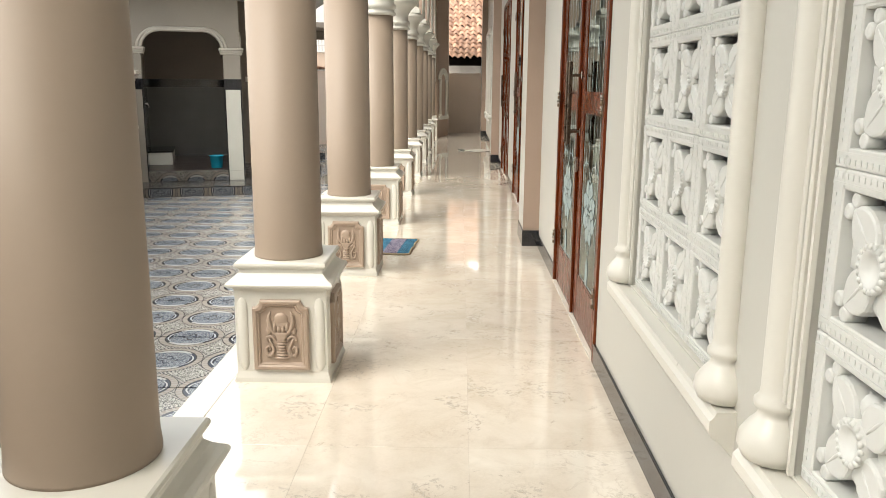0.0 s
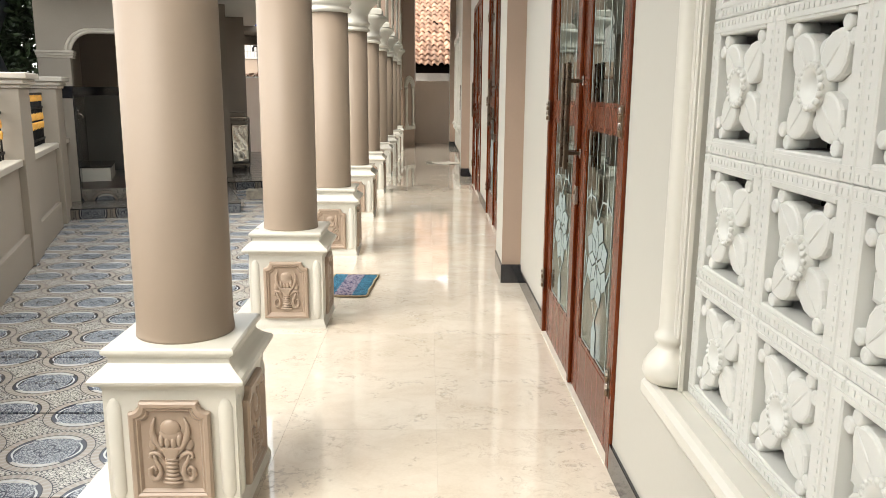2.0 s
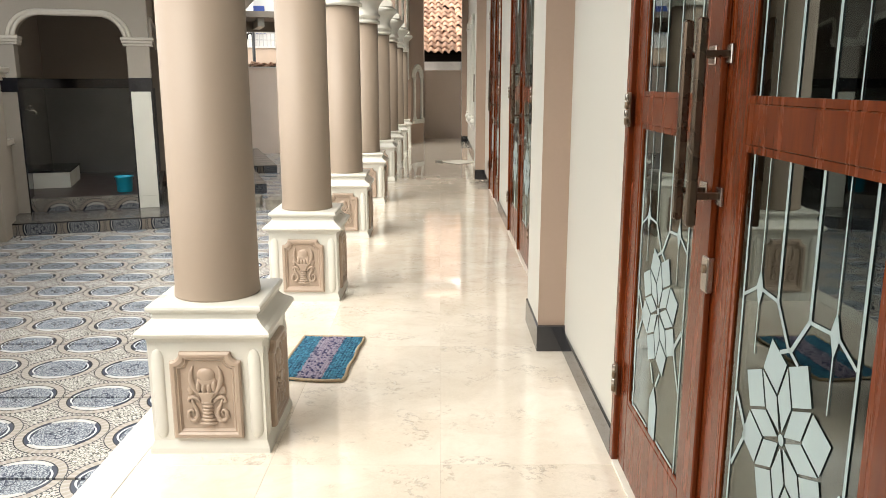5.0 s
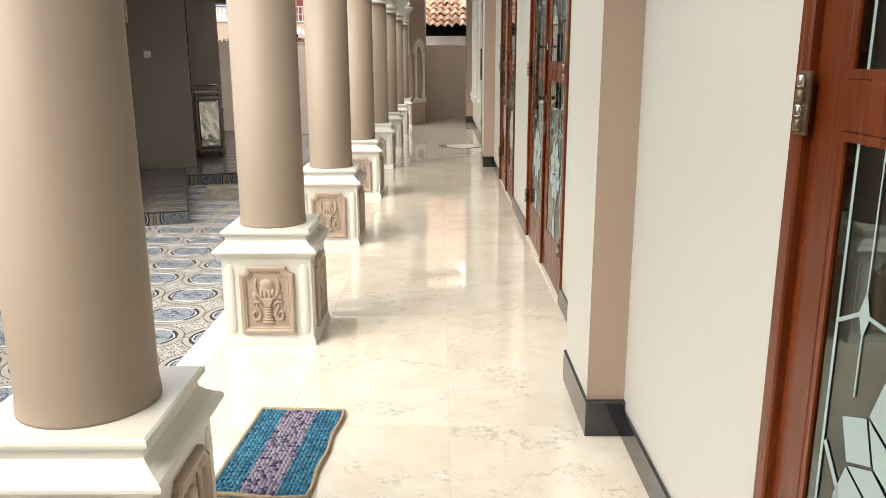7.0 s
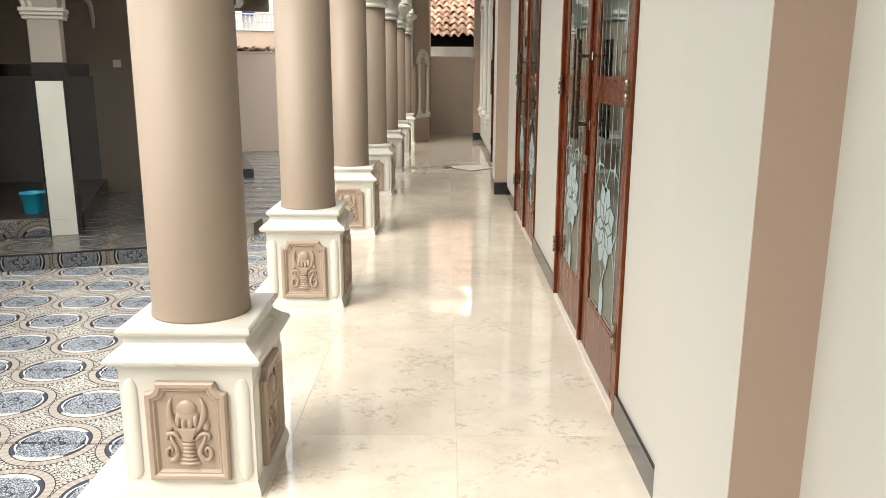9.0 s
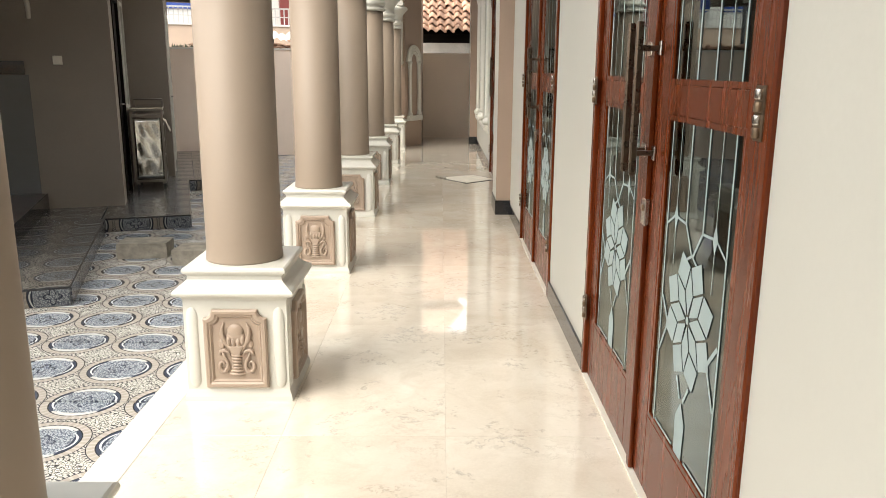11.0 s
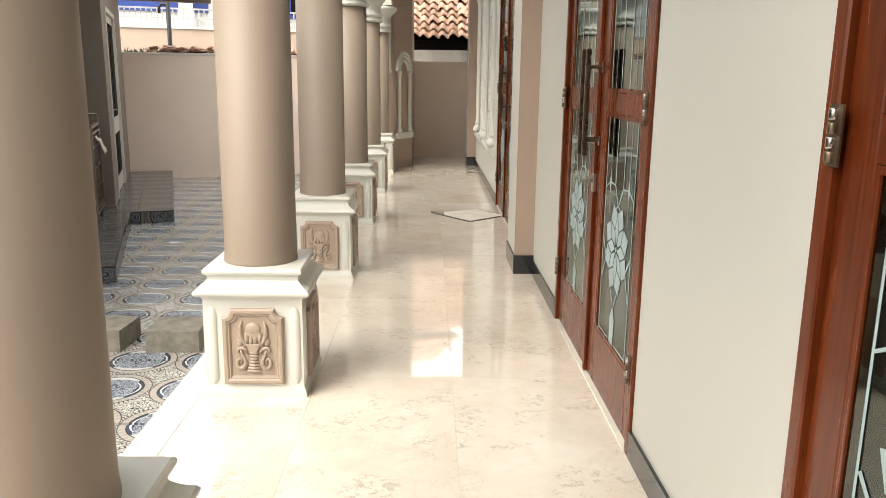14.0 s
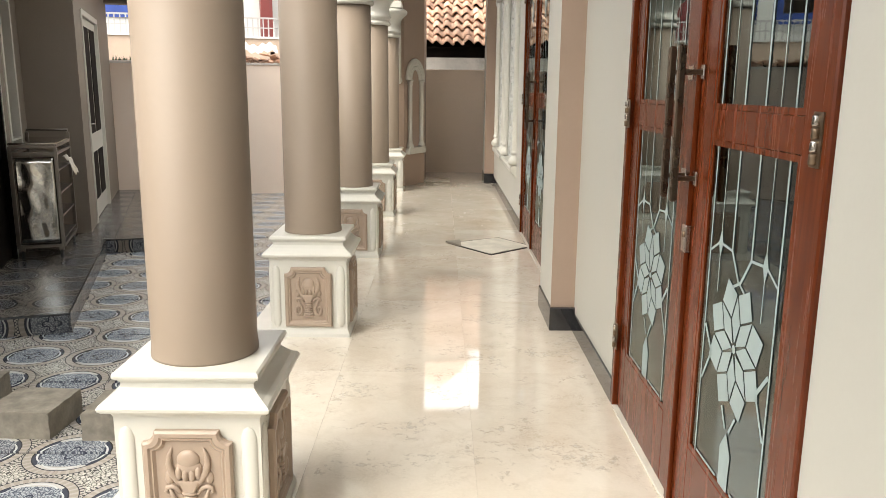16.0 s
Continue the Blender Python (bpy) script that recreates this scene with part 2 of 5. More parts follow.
def clay():
    m, nt, b = node_mat("clay_tile")
    pos = place_of(nt)
    big, fine = noisy(nt, pos, 2.0, 6, 0.65), noisy(nt, pos, 24.0, 5, 0.6)
    tint = calc(nt, "FRACT", calc(nt, "ADD", chance(nt), nt.nodes.new("ShaderNodeNewGeometry").outputs["Random Per Island"]))
    c = blend(nt, tint, (0.34, 0.20, 0.14), (0.70, 0.45, 0.32))
    c = blend(nt, ramp(nt, big, 0.45, 0.7, 0.0, 0.55), c, (0.30, 0.20, 0.145))
    c = blend(nt, ramp(nt, fine, 0.5, 0.75, 0.0, 0.35), c, (0.58, 0.43, 0.31))
    link(nt, c, b.inputs["Base Color"])
    b.inputs["Roughness"].default_value = 0.85
    bumpy(nt, b, fine, 0.3, 0.004)
    return m


def tarnished():
    m, nt, b = node_mat("cart_steel")
    pos = local_of(nt)
    warp = noisy(nt, moved(nt, pos, (1.0, 1.0, 2.2)), 3.0, 1, 0.4, 0.8)
    fine = noisy(nt, pos, 60.0, 4)
    link(nt, blend(nt, ramp(nt, fine, 0.4, 0.7), (0.44, 0.43, 0.40), (0.62, 0.61, 0.57)), b.inputs["Base Color"])
    b.inputs["Metallic"].default_value = 1.0
    link(nt, ramp(nt, fine, 0.3, 0.7, 0.07, 0.14), b.inputs["Roughness"])
    bumpy(nt, b, warp, 0.08, 0.03)
    return m


CREAM = plain("cream_wall_paint", (0.50, 0.49, 0.445), 0.5, var=0.025, scale=1.2, bump=0.08)
CEILING = plain("white_ceiling_paint", (0.82, 0.81, 0.77), 0.7, var=0.02, scale=1.2, bump=0.05)
TAUPE = plain("taupe_paint", (0.38, 0.285, 0.228), 0.42, var=0.035, scale=1.4, bump=0.06)
COLUMN = plain("column_paint", (0.305, 0.242, 0.190), 0.5, spec=0.35, var=0.03, scale=1.5, bump=0.05)
WHITE = plain("white_gloss_paint", (0.62, 0.605, 0.55), 0.30, var=0.025, scale=2.5, bump=0.06)
SCREEN = plain("white_screen_paint", (0.60, 0.605, 0.58), 0.32, var=0.025, scale=5.0, bump=0.12)
TAN = plain("tan_relief_paint", (0.37, 0.285, 0.222), 0.36, var=0.04, scale=6.0, bump=0.08)
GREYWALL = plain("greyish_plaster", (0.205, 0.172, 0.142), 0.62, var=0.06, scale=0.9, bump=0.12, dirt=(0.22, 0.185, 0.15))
ENDWALL = plain("beige_plaster", (0.82, 0.70, 0.60), 0.6, var=0.04, scale=0.8, bump=0.12, dirt=(0.72, 0.61, 0.52))
BLACK = plain("black_granite", (0.012, 0.013, 0.018), 0.09, var=0.2, scale=40.0, bump=0.0, spec=0.8)
FENCE = plain("beige_fence_paint", (0.33, 0.29, 0.24), 0.6, var=0.05, scale=1.0, bump=0.12, dirt=(0.27, 0.24, 0.20))
FENCETRIM = plain("pale_fence_trim", (0.50, 0.46, 0.40), 0.5, var=0.05, scale=2.0, bump=0.1)
WASHPAINT = plain("wash_front_paint", (0.31, 0.275, 0.232), 0.6, var=0.05, scale=1.0, bump=0.1)
GROUT = plain("dark_grout", (0.035, 0.034, 0.036), 0.85, var=0.2, scale=6)
PALEGROUT = plain("pale_grout", (0.58, 0.51, 0.43), 0.8, var=0.1, scale=6)
SLABEDGE = plain("pale_granite_edge", (0.70, 0.67, 0.60), 0.16, var=0.03, scale=7.0, bump=0.03)
BATHGREY = plain("grey_glazed_tile", (0.115, 0.115, 0.108), 0.22, var=0.06, scale=1.6, bump=0.04)
BATHWHITE = plain("white_glazed_tile", (0.64, 0.63, 0.56), 0.20, var=0.04, scale=2.0, bump=0.03)
BATHFLOOR = plain("dark_red_floor_tile", (0.055, 0.036, 0.030), 0.35, var=0.2, scale=5.0)
CONCRETE = plain("weathered_concrete", (0.25, 0.225, 0.185), 0.9, var=0.14, scale=8.0, bump=0.5, dirt=(0.12, 0.115, 0.095))
# dark timber, and the painted darkness of window backs and panes
DARKWOOD_VOID = plain("dark_wood_and_void", (0.012, 0.009, 0.008), 0.7, spec=0.06, var=0.2, scale=5)
BLOCKGREY = plain("pale_cast_concrete", (0.28, 0.25, 0.205), 0.9, var=0.2, scale=14.0, bump=0.4, dirt=(0.07, 0.065, 0.05))
STAINEDGREY = plain("stained_grey_render", (0.50, 0.475, 0.44), 0.85, var=0.12, scale=2.5, bump=0.3, dirt=(0.12, 0.11, 0.10))
STEEL = plain("brushed_steel", (0.50, 0.47, 0.44), 0.24, 1.0, var=0.05, scale=20, bump=0.03)
DULLSTEEL = plain("dull_steel", (0.20, 0.18, 0.16), 0.34, 1.0, var=0.05, scale=20, bump=0.05)
HANDLE = plain("dark_bronzed_steel", (0.13, 0.095, 0.07), 0.28, 0.9, var=0.1, scale=20, bump=0.03)
BRASS = plain("aged_hinge_metal", (0.22, 0.16, 0.11), 0.4, 0.9, var=0.15, scale=40)
RUBBER = plain("black_rubber", (0.02, 0.02, 0.02), 0.7, var=0.1)
BLUEPLASTIC = plain("blue_plastic", (0.015, 0.38, 0.55), 0.35, var=0.05, scale=6, bump=0.02)
PLASTIC = plain("ivory_plastic", (0.62, 0.58, 0.50), 0.4, var=0.02)
IRON = plain("black_iron", (0.010, 0.010, 0.010), 0.6, spec=0.2, var=0.1)
GOLD = plain("gold_paint", (0.85, 0.46, 0.10), 0.4, 0.15, var=0.08, scale=20)
PEACH = plain("peach_render", (0.62, 0.47, 0.36), 0.8, var=0.06, scale=1.2, dirt=(0.48, 0.37, 0.28))
BLUEPAINT = plain("blue_paint", (0.03, 0.07, 0.32), 0.4, var=0.1)
REDPAINT = plain("dark_red_paint", (0.20, 0.035, 0.03), 0.5, var=0.1)
HOUSEWHITE = plain("white_render", (0.76, 0.74, 0.70), 0.7, var=0.05, scale=1)
# near-black colour stands in for the dimness of unlit rooms
DIMROOM = plain("painted_room_dimness", (0.035, 0.030, 0.026), 0.7, var=0.1)
ETCH = plain("frosted_glass", (0.31, 0.385, 0.39), 0.5, var=0.04, scale=8)
YARN = plain("tan_yarn", (0.36, 0.28, 0.18), 0.95, var=0.15, scale=60)
CARD = plain("grey_card", (0.62, 0.58, 0.50), 0.8, var=0.10, scale=9, dirt=(0.36, 0.33, 0.28))
RAILGREY = plain("grey_railing_paint", (0.52, 0.50, 0.48), 0.5, var=0.08)
LEAF = plain("leaf_green", (0.035, 0.06, 0.022), 0.6, var=0.3, scale=9)
BARK = plain("bark", (0.10, 0.075, 0.055), 0.9, var=0.2, scale=9, bump=0.5)
SOIL = plain("bare_ground", (0.16, 0.14, 0.115), 0.95, var=0.12, scale=0.6, bump=0.4)
TARP = plain("slate_blue_tarpaulin", (0.030, 0.037, 0.050), 0.5, var=0.15, scale=3.0, bump=0.2)
PVC = plain("black_pvc", (0.02, 0.02, 0.022), 0.45, var=0.1)
MARBLE = marble()
PRINT = roundel("courtyard_print", 0, 1, (TILE_X, TILE_Y), (ROW_X, ROW_Y))
# same print with shade multiplied in, for the steps by the side rooms
STEPTOP = roundel("shaded_step_top_print", 0, 1, (0.40, 0.40), (0.1, 0.1), 0.8, (0.10, 0.11, 0.15))
RISER = roundel("shaded_riser_print", 0, 2, (0.40, 0.40), (0.1, -0.22), 0.7, (0.03, 0.035, 0.06))
TEAK = wood("red_stained_teak", (0.060, 0.010, 0.003), (0.150, 0.031, 0.007))
GLASS = clear_glass()
RUG = rug_cloth()
CLAY = clay()
CARPET = dotted_carpet()
CART = tarnished()

# ---- mesh helpers ----


def box(bm, x0, x1, y0, y1, z0, z1, bevel=0.0, seg=1):
    vs = [bm.verts.new((x, y, z)) for x in (x0, x1) for y in (y0, y1) for z in (z0, z1)]
    fs = [bm.faces.new([vs[i] for i in f]) for f in ((0, 1, 3, 2), (4, 6, 7, 5), (0, 4, 5, 1), (2, 3, 7, 6), (0, 2, 6, 4), (1, 5, 7, 3))]
    if bevel:
        es = list({e for f in fs for e in f.edges})
        bmesh.ops.bevel(bm, geom=es, offset=bevel, segments=seg, affect="EDGES", profile=0.6)
    return bm


def block(*a, **k):
    return box(bmesh.new(), *a, **k)


def prism(bm, pts, axis, a0, a1, bevel=0.0):
    """Extrude a flat outline along an axis. pts are the two other coordinates in order."""
    def at(p, a):
        c = list(p)
        c.insert(axis, a)
        return c
    lo = [bm.verts.new(at(p, a0)) for p in pts]
    hi = [bm.verts.new(at(p, a1)) for p in pts]
    n = len(pts)
    fs = [bm.faces.new(lo), bm.faces.new(list(reversed(hi)))]
    for i in range(n):
        j = (i + 1) % n
        fs.append(bm.faces.new((lo[j], lo[i], hi[i], hi[j])))
    bmesh.ops.recalc_face_normals(bm, faces=fs)
    if bevel:
        es = list(fs[0].edges) + list(fs[1].edges)
        bmesh.ops.bevel(bm, geom=es, offset=bevel, segments=2, affect="EDGES", profile=0.5)
    return bm


def lathe(bm, prof, segs=24, at=(0, 0, 0), smooth=True, arc=360.0, start=0.0):
    rings = []
    full = arc >= 360
    count = segs if full else segs + 1
    for r, z in prof:
        rings.append([bm.verts.new((at[0] + r * math.cos(radians(start + arc * i / segs)), at[1] + r * math.sin(radians(start + arc * i / segs)), at[2] + z)) for i in range(count)])
    for a, b in zip(rings, rings[1:]):
        for i in range(segs):
            j = (i + 1) % count
            f = bm.faces.new((a[i], a[j], b[j], b[i]))
            f.smooth = smooth
    if full:
        bm.faces.new(list(reversed(rings[0])))
        bm.faces.new(rings[-1])
    return bm


def squared(bm, prof, cx=0.0, cy=0.0):
    """A square loft: prof lists half width and height."""
    rings = [[bm.verts.new((cx + sx * h, cy + sy * h, z)) for sx, sy in ((-1, -1), (1, -1), (1, 1), (-1, 1))] for h, z in prof]
    for a, b in zip(rings, rings[1:]):
        for i in range(4):
            j = (i + 1) % 4
            bm.faces.new((a[i], a[j], b[j], b[i]))
    bm.faces.new(list(reversed(rings[0])))
    bm.faces.new(rings[-1])
    return bm


def tube(bm, pts, r, segs=8):
    pts = [Vector(p) for p in pts]
    rads = r if isinstance(r, (list, tuple)) else [r] * len(pts)
    rings = []
    for i, p in enumerate(pts):
        d = (pts[min(i + 1, len(pts) - 1)] - pts[max(i - 1, 0)]).normalized()
        a = d.orthogonal().normalized() if not rings else (ax - d * ax.dot(d)).normalized()
        ax = a
        b = d.cross(a)
        rings.append([bm.verts.new(p + rads[i] * (math.cos(2 * math.pi * k / segs) * a + math.sin(2 * math.pi * k / segs) * b)) for k in range(segs)])
    for a, b in zip(rings, rings[1:]):
        for k in range(segs):
            j = (k + 1) % segs
            f = bm.faces.new((a[k], a[j], b[j], b[k]))
            f.smooth = True
    bm.faces.new(list(reversed(rings[0])))
    bm.faces.new(rings[-1])
    return bm


def ball(bm, c, r, u=12, v=8):
    geo = bmesh.ops.create_uvsphere(bm, u_segments=u, v_segments=v, radius=1.0, matrix=Matrix.LocRotScale(c, None, r if isinstance(r, tuple) else (r, r, r)))
    for vert in geo["verts"]:
        for f in vert.link_faces:
            f.smooth = True
    return bm


def turned(bm, m):
    bm.transform(m)
    return bm


def mesh_of(name, bm, material):
    me = bpy.data.meshes.new(name)
    bmesh.ops.recalc_face_normals(bm, faces=bm.faces) if len(bm.faces) < 60000 else None
    bm.to_mesh(me)
    bm.free()
    me.materials.append(material)
    return me


def part(name, bm, material, parent=None, label=""):
    ob = new(name, mesh_of(name, bm, material))
    ob.parent = parent
    return tagged(ob, label)


def solid(name, bm, material, label, category, kind="", group="", m=None):
    ob = part(name, bm, material)
    if m is not None:
        ob.matrix_world = m
    return tagged(ob, label, category, group, kind)


def empty(name, label, category, group="", kind="", m=None):
    ob = new(name)
    ob.empty_display_size = 0.1
    if m is not None:
        ob.matrix_world = m
    return tagged(ob, label, category, group, kind)


def bezier_arch(w, rise, n=14):
    """Half-round or flattened arch, from (-w, 0) over (0, rise) to (w, 0)."""
    return [(-w * math.copysign(abs(math.cos(math.pi * i / n)) ** 0.8, math.cos(math.pi * i / n)), rise * math.sin(math.pi * i / n) ** 0.8) for i in range(n + 1)]

# ---- corridor: walls, piers, ceiling ----
WALL_X, TOP = 0.70, 3.70
DOORS = (4.325, 8.435, 11.14, 14.97)
DOOR_WIDE = (1.01, 1.06, 1.0, 1.0)
DOOR_HALF, DOOR_TOP = 0.793, 2.36
WINDOWS = (0.99, 2.40, 16.90, 18.31)
PIERS = (-0.50, 6.20, 12.91, 19.44)
PIER_LONG, PIER_X = 0.46, 0.575
COLS = [1.55 + 1.9 * k for k in range(-1, 10)]
COL_X = -0.681

holes = sorted([(y - DOOR_HALF * k, y + DOOR_HALF * k, 0.0, DOOR_TOP) for y, k in zip(DOORS, DOOR_WIDE)] + [(y - 0.482, y + 0.482, 0.54, 2.29) for y in WINDOWS])
bm = bmesh.new()
last = -3.6
for a, b, lo, hi in holes:
    box(bm, WALL_X, 0.92, last, a, 0.0, TOP)
    if lo:
        box(bm, WALL_X, 0.92, a, b, 0.0, lo)
    box(bm, WALL_X, 0.92, a, b, hi, TOP)
    last = b
box(bm, WALL_X, 0.92, last, 21.0, 0.0, TOP)
solid("wall_east", bm, CREAM, "cream painted prayer hall wall with door openings", "wall", "structure")

for i, y in enumerate(PIERS):
    far = min(y + PIER_LONG, 20.70)
    pier = solid(f"pier_{i + 1}", block(PIER_X, WALL_X + 0.02, y + 0.003, far, 0.125, TOP - 0.004, bevel=0.004), CREAM, "cream wall pier with a taupe painted narrow face", "pier", "structure")
    part("painted_face", block(PIER_X - 0.001, WALL_X + 0.01, y, y + 0.004, 0.125, TOP - 0.005), TAUPE, pier, "taupe painted narrow face")
    part("plinth", block(PIER_X - 0.008, WALL_X + 0.015, y - 0.025, far + 0.004, 0.0, 0.125, bevel=0.003), BLACK, pier, "black polished granite base")

# skirting between the doors
stops = [-3.6]
for a, b in sorted([(y - DOOR_HALF * k, y + DOOR_HALF * k) for y, k in zip(DOORS, DOOR_WIDE)] + [(y - 0.027, min(y + PIER_LONG, 20.70) + 0.006) for y in PIERS]):
    stops += [a, b]
stops.append(20.72)
bm = bmesh.new()
for a, b in zip(stops[::2], stops[1::2]):
    if b - a > 0.02:
        box(bm, WALL_X - 0.012, WALL_X - 0.001, a, b, 0.0, 0.10, bevel=0.002)
solid("baseboard", bm, BLACK, "black polished granite skirting along the cream wall", "skirting", "structure")

solid("ceiling", block(-0.90, 0.92, -3.6, 20.42, TOP, TOP + 0.1), CEILING, "plain white corridor ceiling", "ceiling", "structure")

# hall behind the doors, its dimness put into near-black walls and ceiling
hall = empty("hall", "prayer hall behind the glazed doors, dimness painted into its walls", "room", kind="structure")
part("hall_floor", block(0.93, 6.0, -3.6, 21.0, -0.10, -0.005), CARPET, hall, "dark carpet with rows of pale dots")
part("hall_back", block(6.0, 6.1, -3.6, 21.0, 0.0, 4.0), DIMROOM, hall)
part("hall_side", block(0.93, 6.0, -3.7, -3.6, 0.0, 4.0), DIMROOM, hall)
part("hall_side", block(0.93, 6.0, 21.0, 21.1, 0.0, 4.0), DIMROOM, hall)
part("hall_ceiling", block(0.93, 6.1, -3.7, 21.1, 4.0, 4.1), DIMROOM, hall)

# plain unseen walls close the walk behind; the yard one is added for shade
solid("wall_start", block(-0.90, 0.698, -3.55, -3.4, 0.0, TOP), CREAM, "plain cream wall closing the corridor", "wall", "structure")
solid("wall_yard_shade", block(-9.0, -1.04, -1.35, -1.2, -0.42, 3.4), GREYWALL, "plain plaster wall added out of view to shade the courtyard start", "wall", "structure")

# corridor end
solid("wall_end", block(-0.245, 0.70, 20.72, 20.90, -0.3, 1.52, bevel=0.004), ENDWALL, "beige plaster wall that closes the corridor", "wall", "structure")
corner = [(-1.00, 18.99), (-0.49, 18.99), (-0.245, 19.44), (-0.245, 20.95), (-1.00, 20.95)]
end_pier = solid("pier_end", prism(bmesh.new(), corner, 2, -0.3, TOP), TAUPE, "taupe painted corner pier with a chamfered face and a white niche", "pier", "structure")

# ---- arcade ----


def arcade():
    bm = bmesh.new()
    w, spring, rise = 0.80, 2.25, 1.25
    for a, b in zip(COLS, COLS[1:]):
        mid = (a + b) / 2
        pts = [(mid + y, spring + z) for y, z in bezier_arch(w, rise, 18)]
        pts += [(b, spring), (b, TOP - 0.004), (a, TOP - 0.004), (a, spring)]
        prism(bm, pts, 0, COL_X - 0.13, COL_X + 0.13)
    box(bm, COL_X - 0.13, COL_X + 0.13, COLS[-1], 18.99, 2.25, TOP - 0.004)
    wall = solid("wall_arcade", bm, TAUPE, "taupe painted arcade wall carried by round columns", "wall", "structure")
    for a, b in zip(COLS, COLS[1:]):
        mid = (a + b) / 2
        for side in (-1, 1):
            bm = bmesh.new()
            for grow in (0.03, 0.085):
                tube(bm, [(COL_X + side * 0.135, mid + y, spring + z) for y, z in bezier_arch(w + grow, rise + grow, 18)], 0.028, 8)
            part("archivolt", bm, WHITE, wall, "white arch moulding")


arcade()

# ---- columns ----


def notched(hw, z0, z1, r, n=4):
    """Outline with plain lower corners and hollowed upper corners."""
    out = [(-hw, z0), (hw, z0)]
    for cx, a0 in ((hw, 270), (-hw, 0)):
        for k in range(n + 1):
            a = radians(a0 - 90 * k / n)
            out.append((cx + r * math.cos(a), z1 + r * math.sin(a)))
    return out


def panel_frame():
    """Raised tan frame with notched corners, facing -y, its back at y = 0."""
    bm = bmesh.new()
    z0, z1, hw = 0.058, 0.368, 0.119
    specs = ((0.0, 0.0, 0.034), (0.0, 0.014, 0.034), (0.006, 0.020, 0.033), (0.016, 0.020, 0.032), (0.022, 0.014, 0.031), (0.026, 0.015, 0.030), (0.033, 0.006, 0.028))
    loops = []
    for inset, depth, r in specs:
        loops.append([bm.verts.new((x, -depth, z)) for x, z in notched(hw - inset, z0 + inset, z1 - inset, r)])
    for a, b in zip(loops, loops[1:]):
        for i in range(len(a)):
            j = (i + 1) % len(a)
            bm.faces.new((a[i], a[j], b[j], b[i]))
    bm.faces.new(loops[-1])
    return bm


def relief():
    """An urn with scrolled handles that holds a scalloped bud between two horns, in low relief, facing -y."""
    bm = bmesh.new()
    y = -0.006

    def blob(x, z, rx, rz, ry=0.012):
        ball(bm, (x, y, z), (rx, ry, rz), 16, 10)

    blob(0.0, 0.283, 0.031, 0.028, 0.013)
    blob(0.0, 0.262, 0.036, 0.022, 0.011)
    for x, z in ((-0.026, 0.246), (-0.009, 0.239), (0.009, 0.239), (0.026, 0.246)):
        blob(x, z, 0.0105, 0.022, 0.015)
    # neck: a cup that narrows to the body
    prism(bm, [(-0.030, 0.226), (0.030, 0.226), (0.019, 0.202), (0.015, 0.190), (-0.015, 0.190), (-0.019, 0.202)], 1, -0.019, -0.004, 0.004)
    for i, hw in enumerate((0.024, 0.021, 0.0195, 0.0195, 0.022, 0.027, 0.033)):
        blob(0.0, 0.187 - i * 0.0125, hw, 0.0078, 0.014)
    for side in (-1, 1):
        horn = ((0.014, 0.200), (0.030, 0.222), (0.045, 0.246), (0.052, 0.272), (0.050, 0.296), (0.042, 0.318))
        tube(bm, [(side * x, y - 0.003, z) for x, z in horn], [0.004, 0.008, 0.0105, 0.0095, 0.0065, 0.002], 8)
        blob(side * 0.053, 0.232, 0.013, 0.020, 0.008)
        scroll = ((0.022, 0.186), (0.034, 0.202), (0.048, 0.208), (0.060, 0.204), (0.063, 0.193), (0.055, 0.188))
        tube(bm, [(side * x, y - 0.004, z) for x, z in scroll], [0.004, 0.0065, 0.007, 0.0065, 0.0055, 0.004], 8)
        handle = ((0.052, 0.200), (0.046, 0.180), (0.036, 0.162), (0.033, 0.142), (0.042, 0.124), (0.057, 0.122), (0.066, 0.136), (0.064, 0.156), (0.054, 0.163), (0.047, 0.154), (0.052, 0.145))
        tube(bm, [(side * x, y - 0.004, z) for x, z in handle], [0.004, 0.006, 0.007, 0.008, 0.0085, 0.008, 0.0075, 0.0065, 0.0055, 0.0045, 0.003], 8)
    return bm


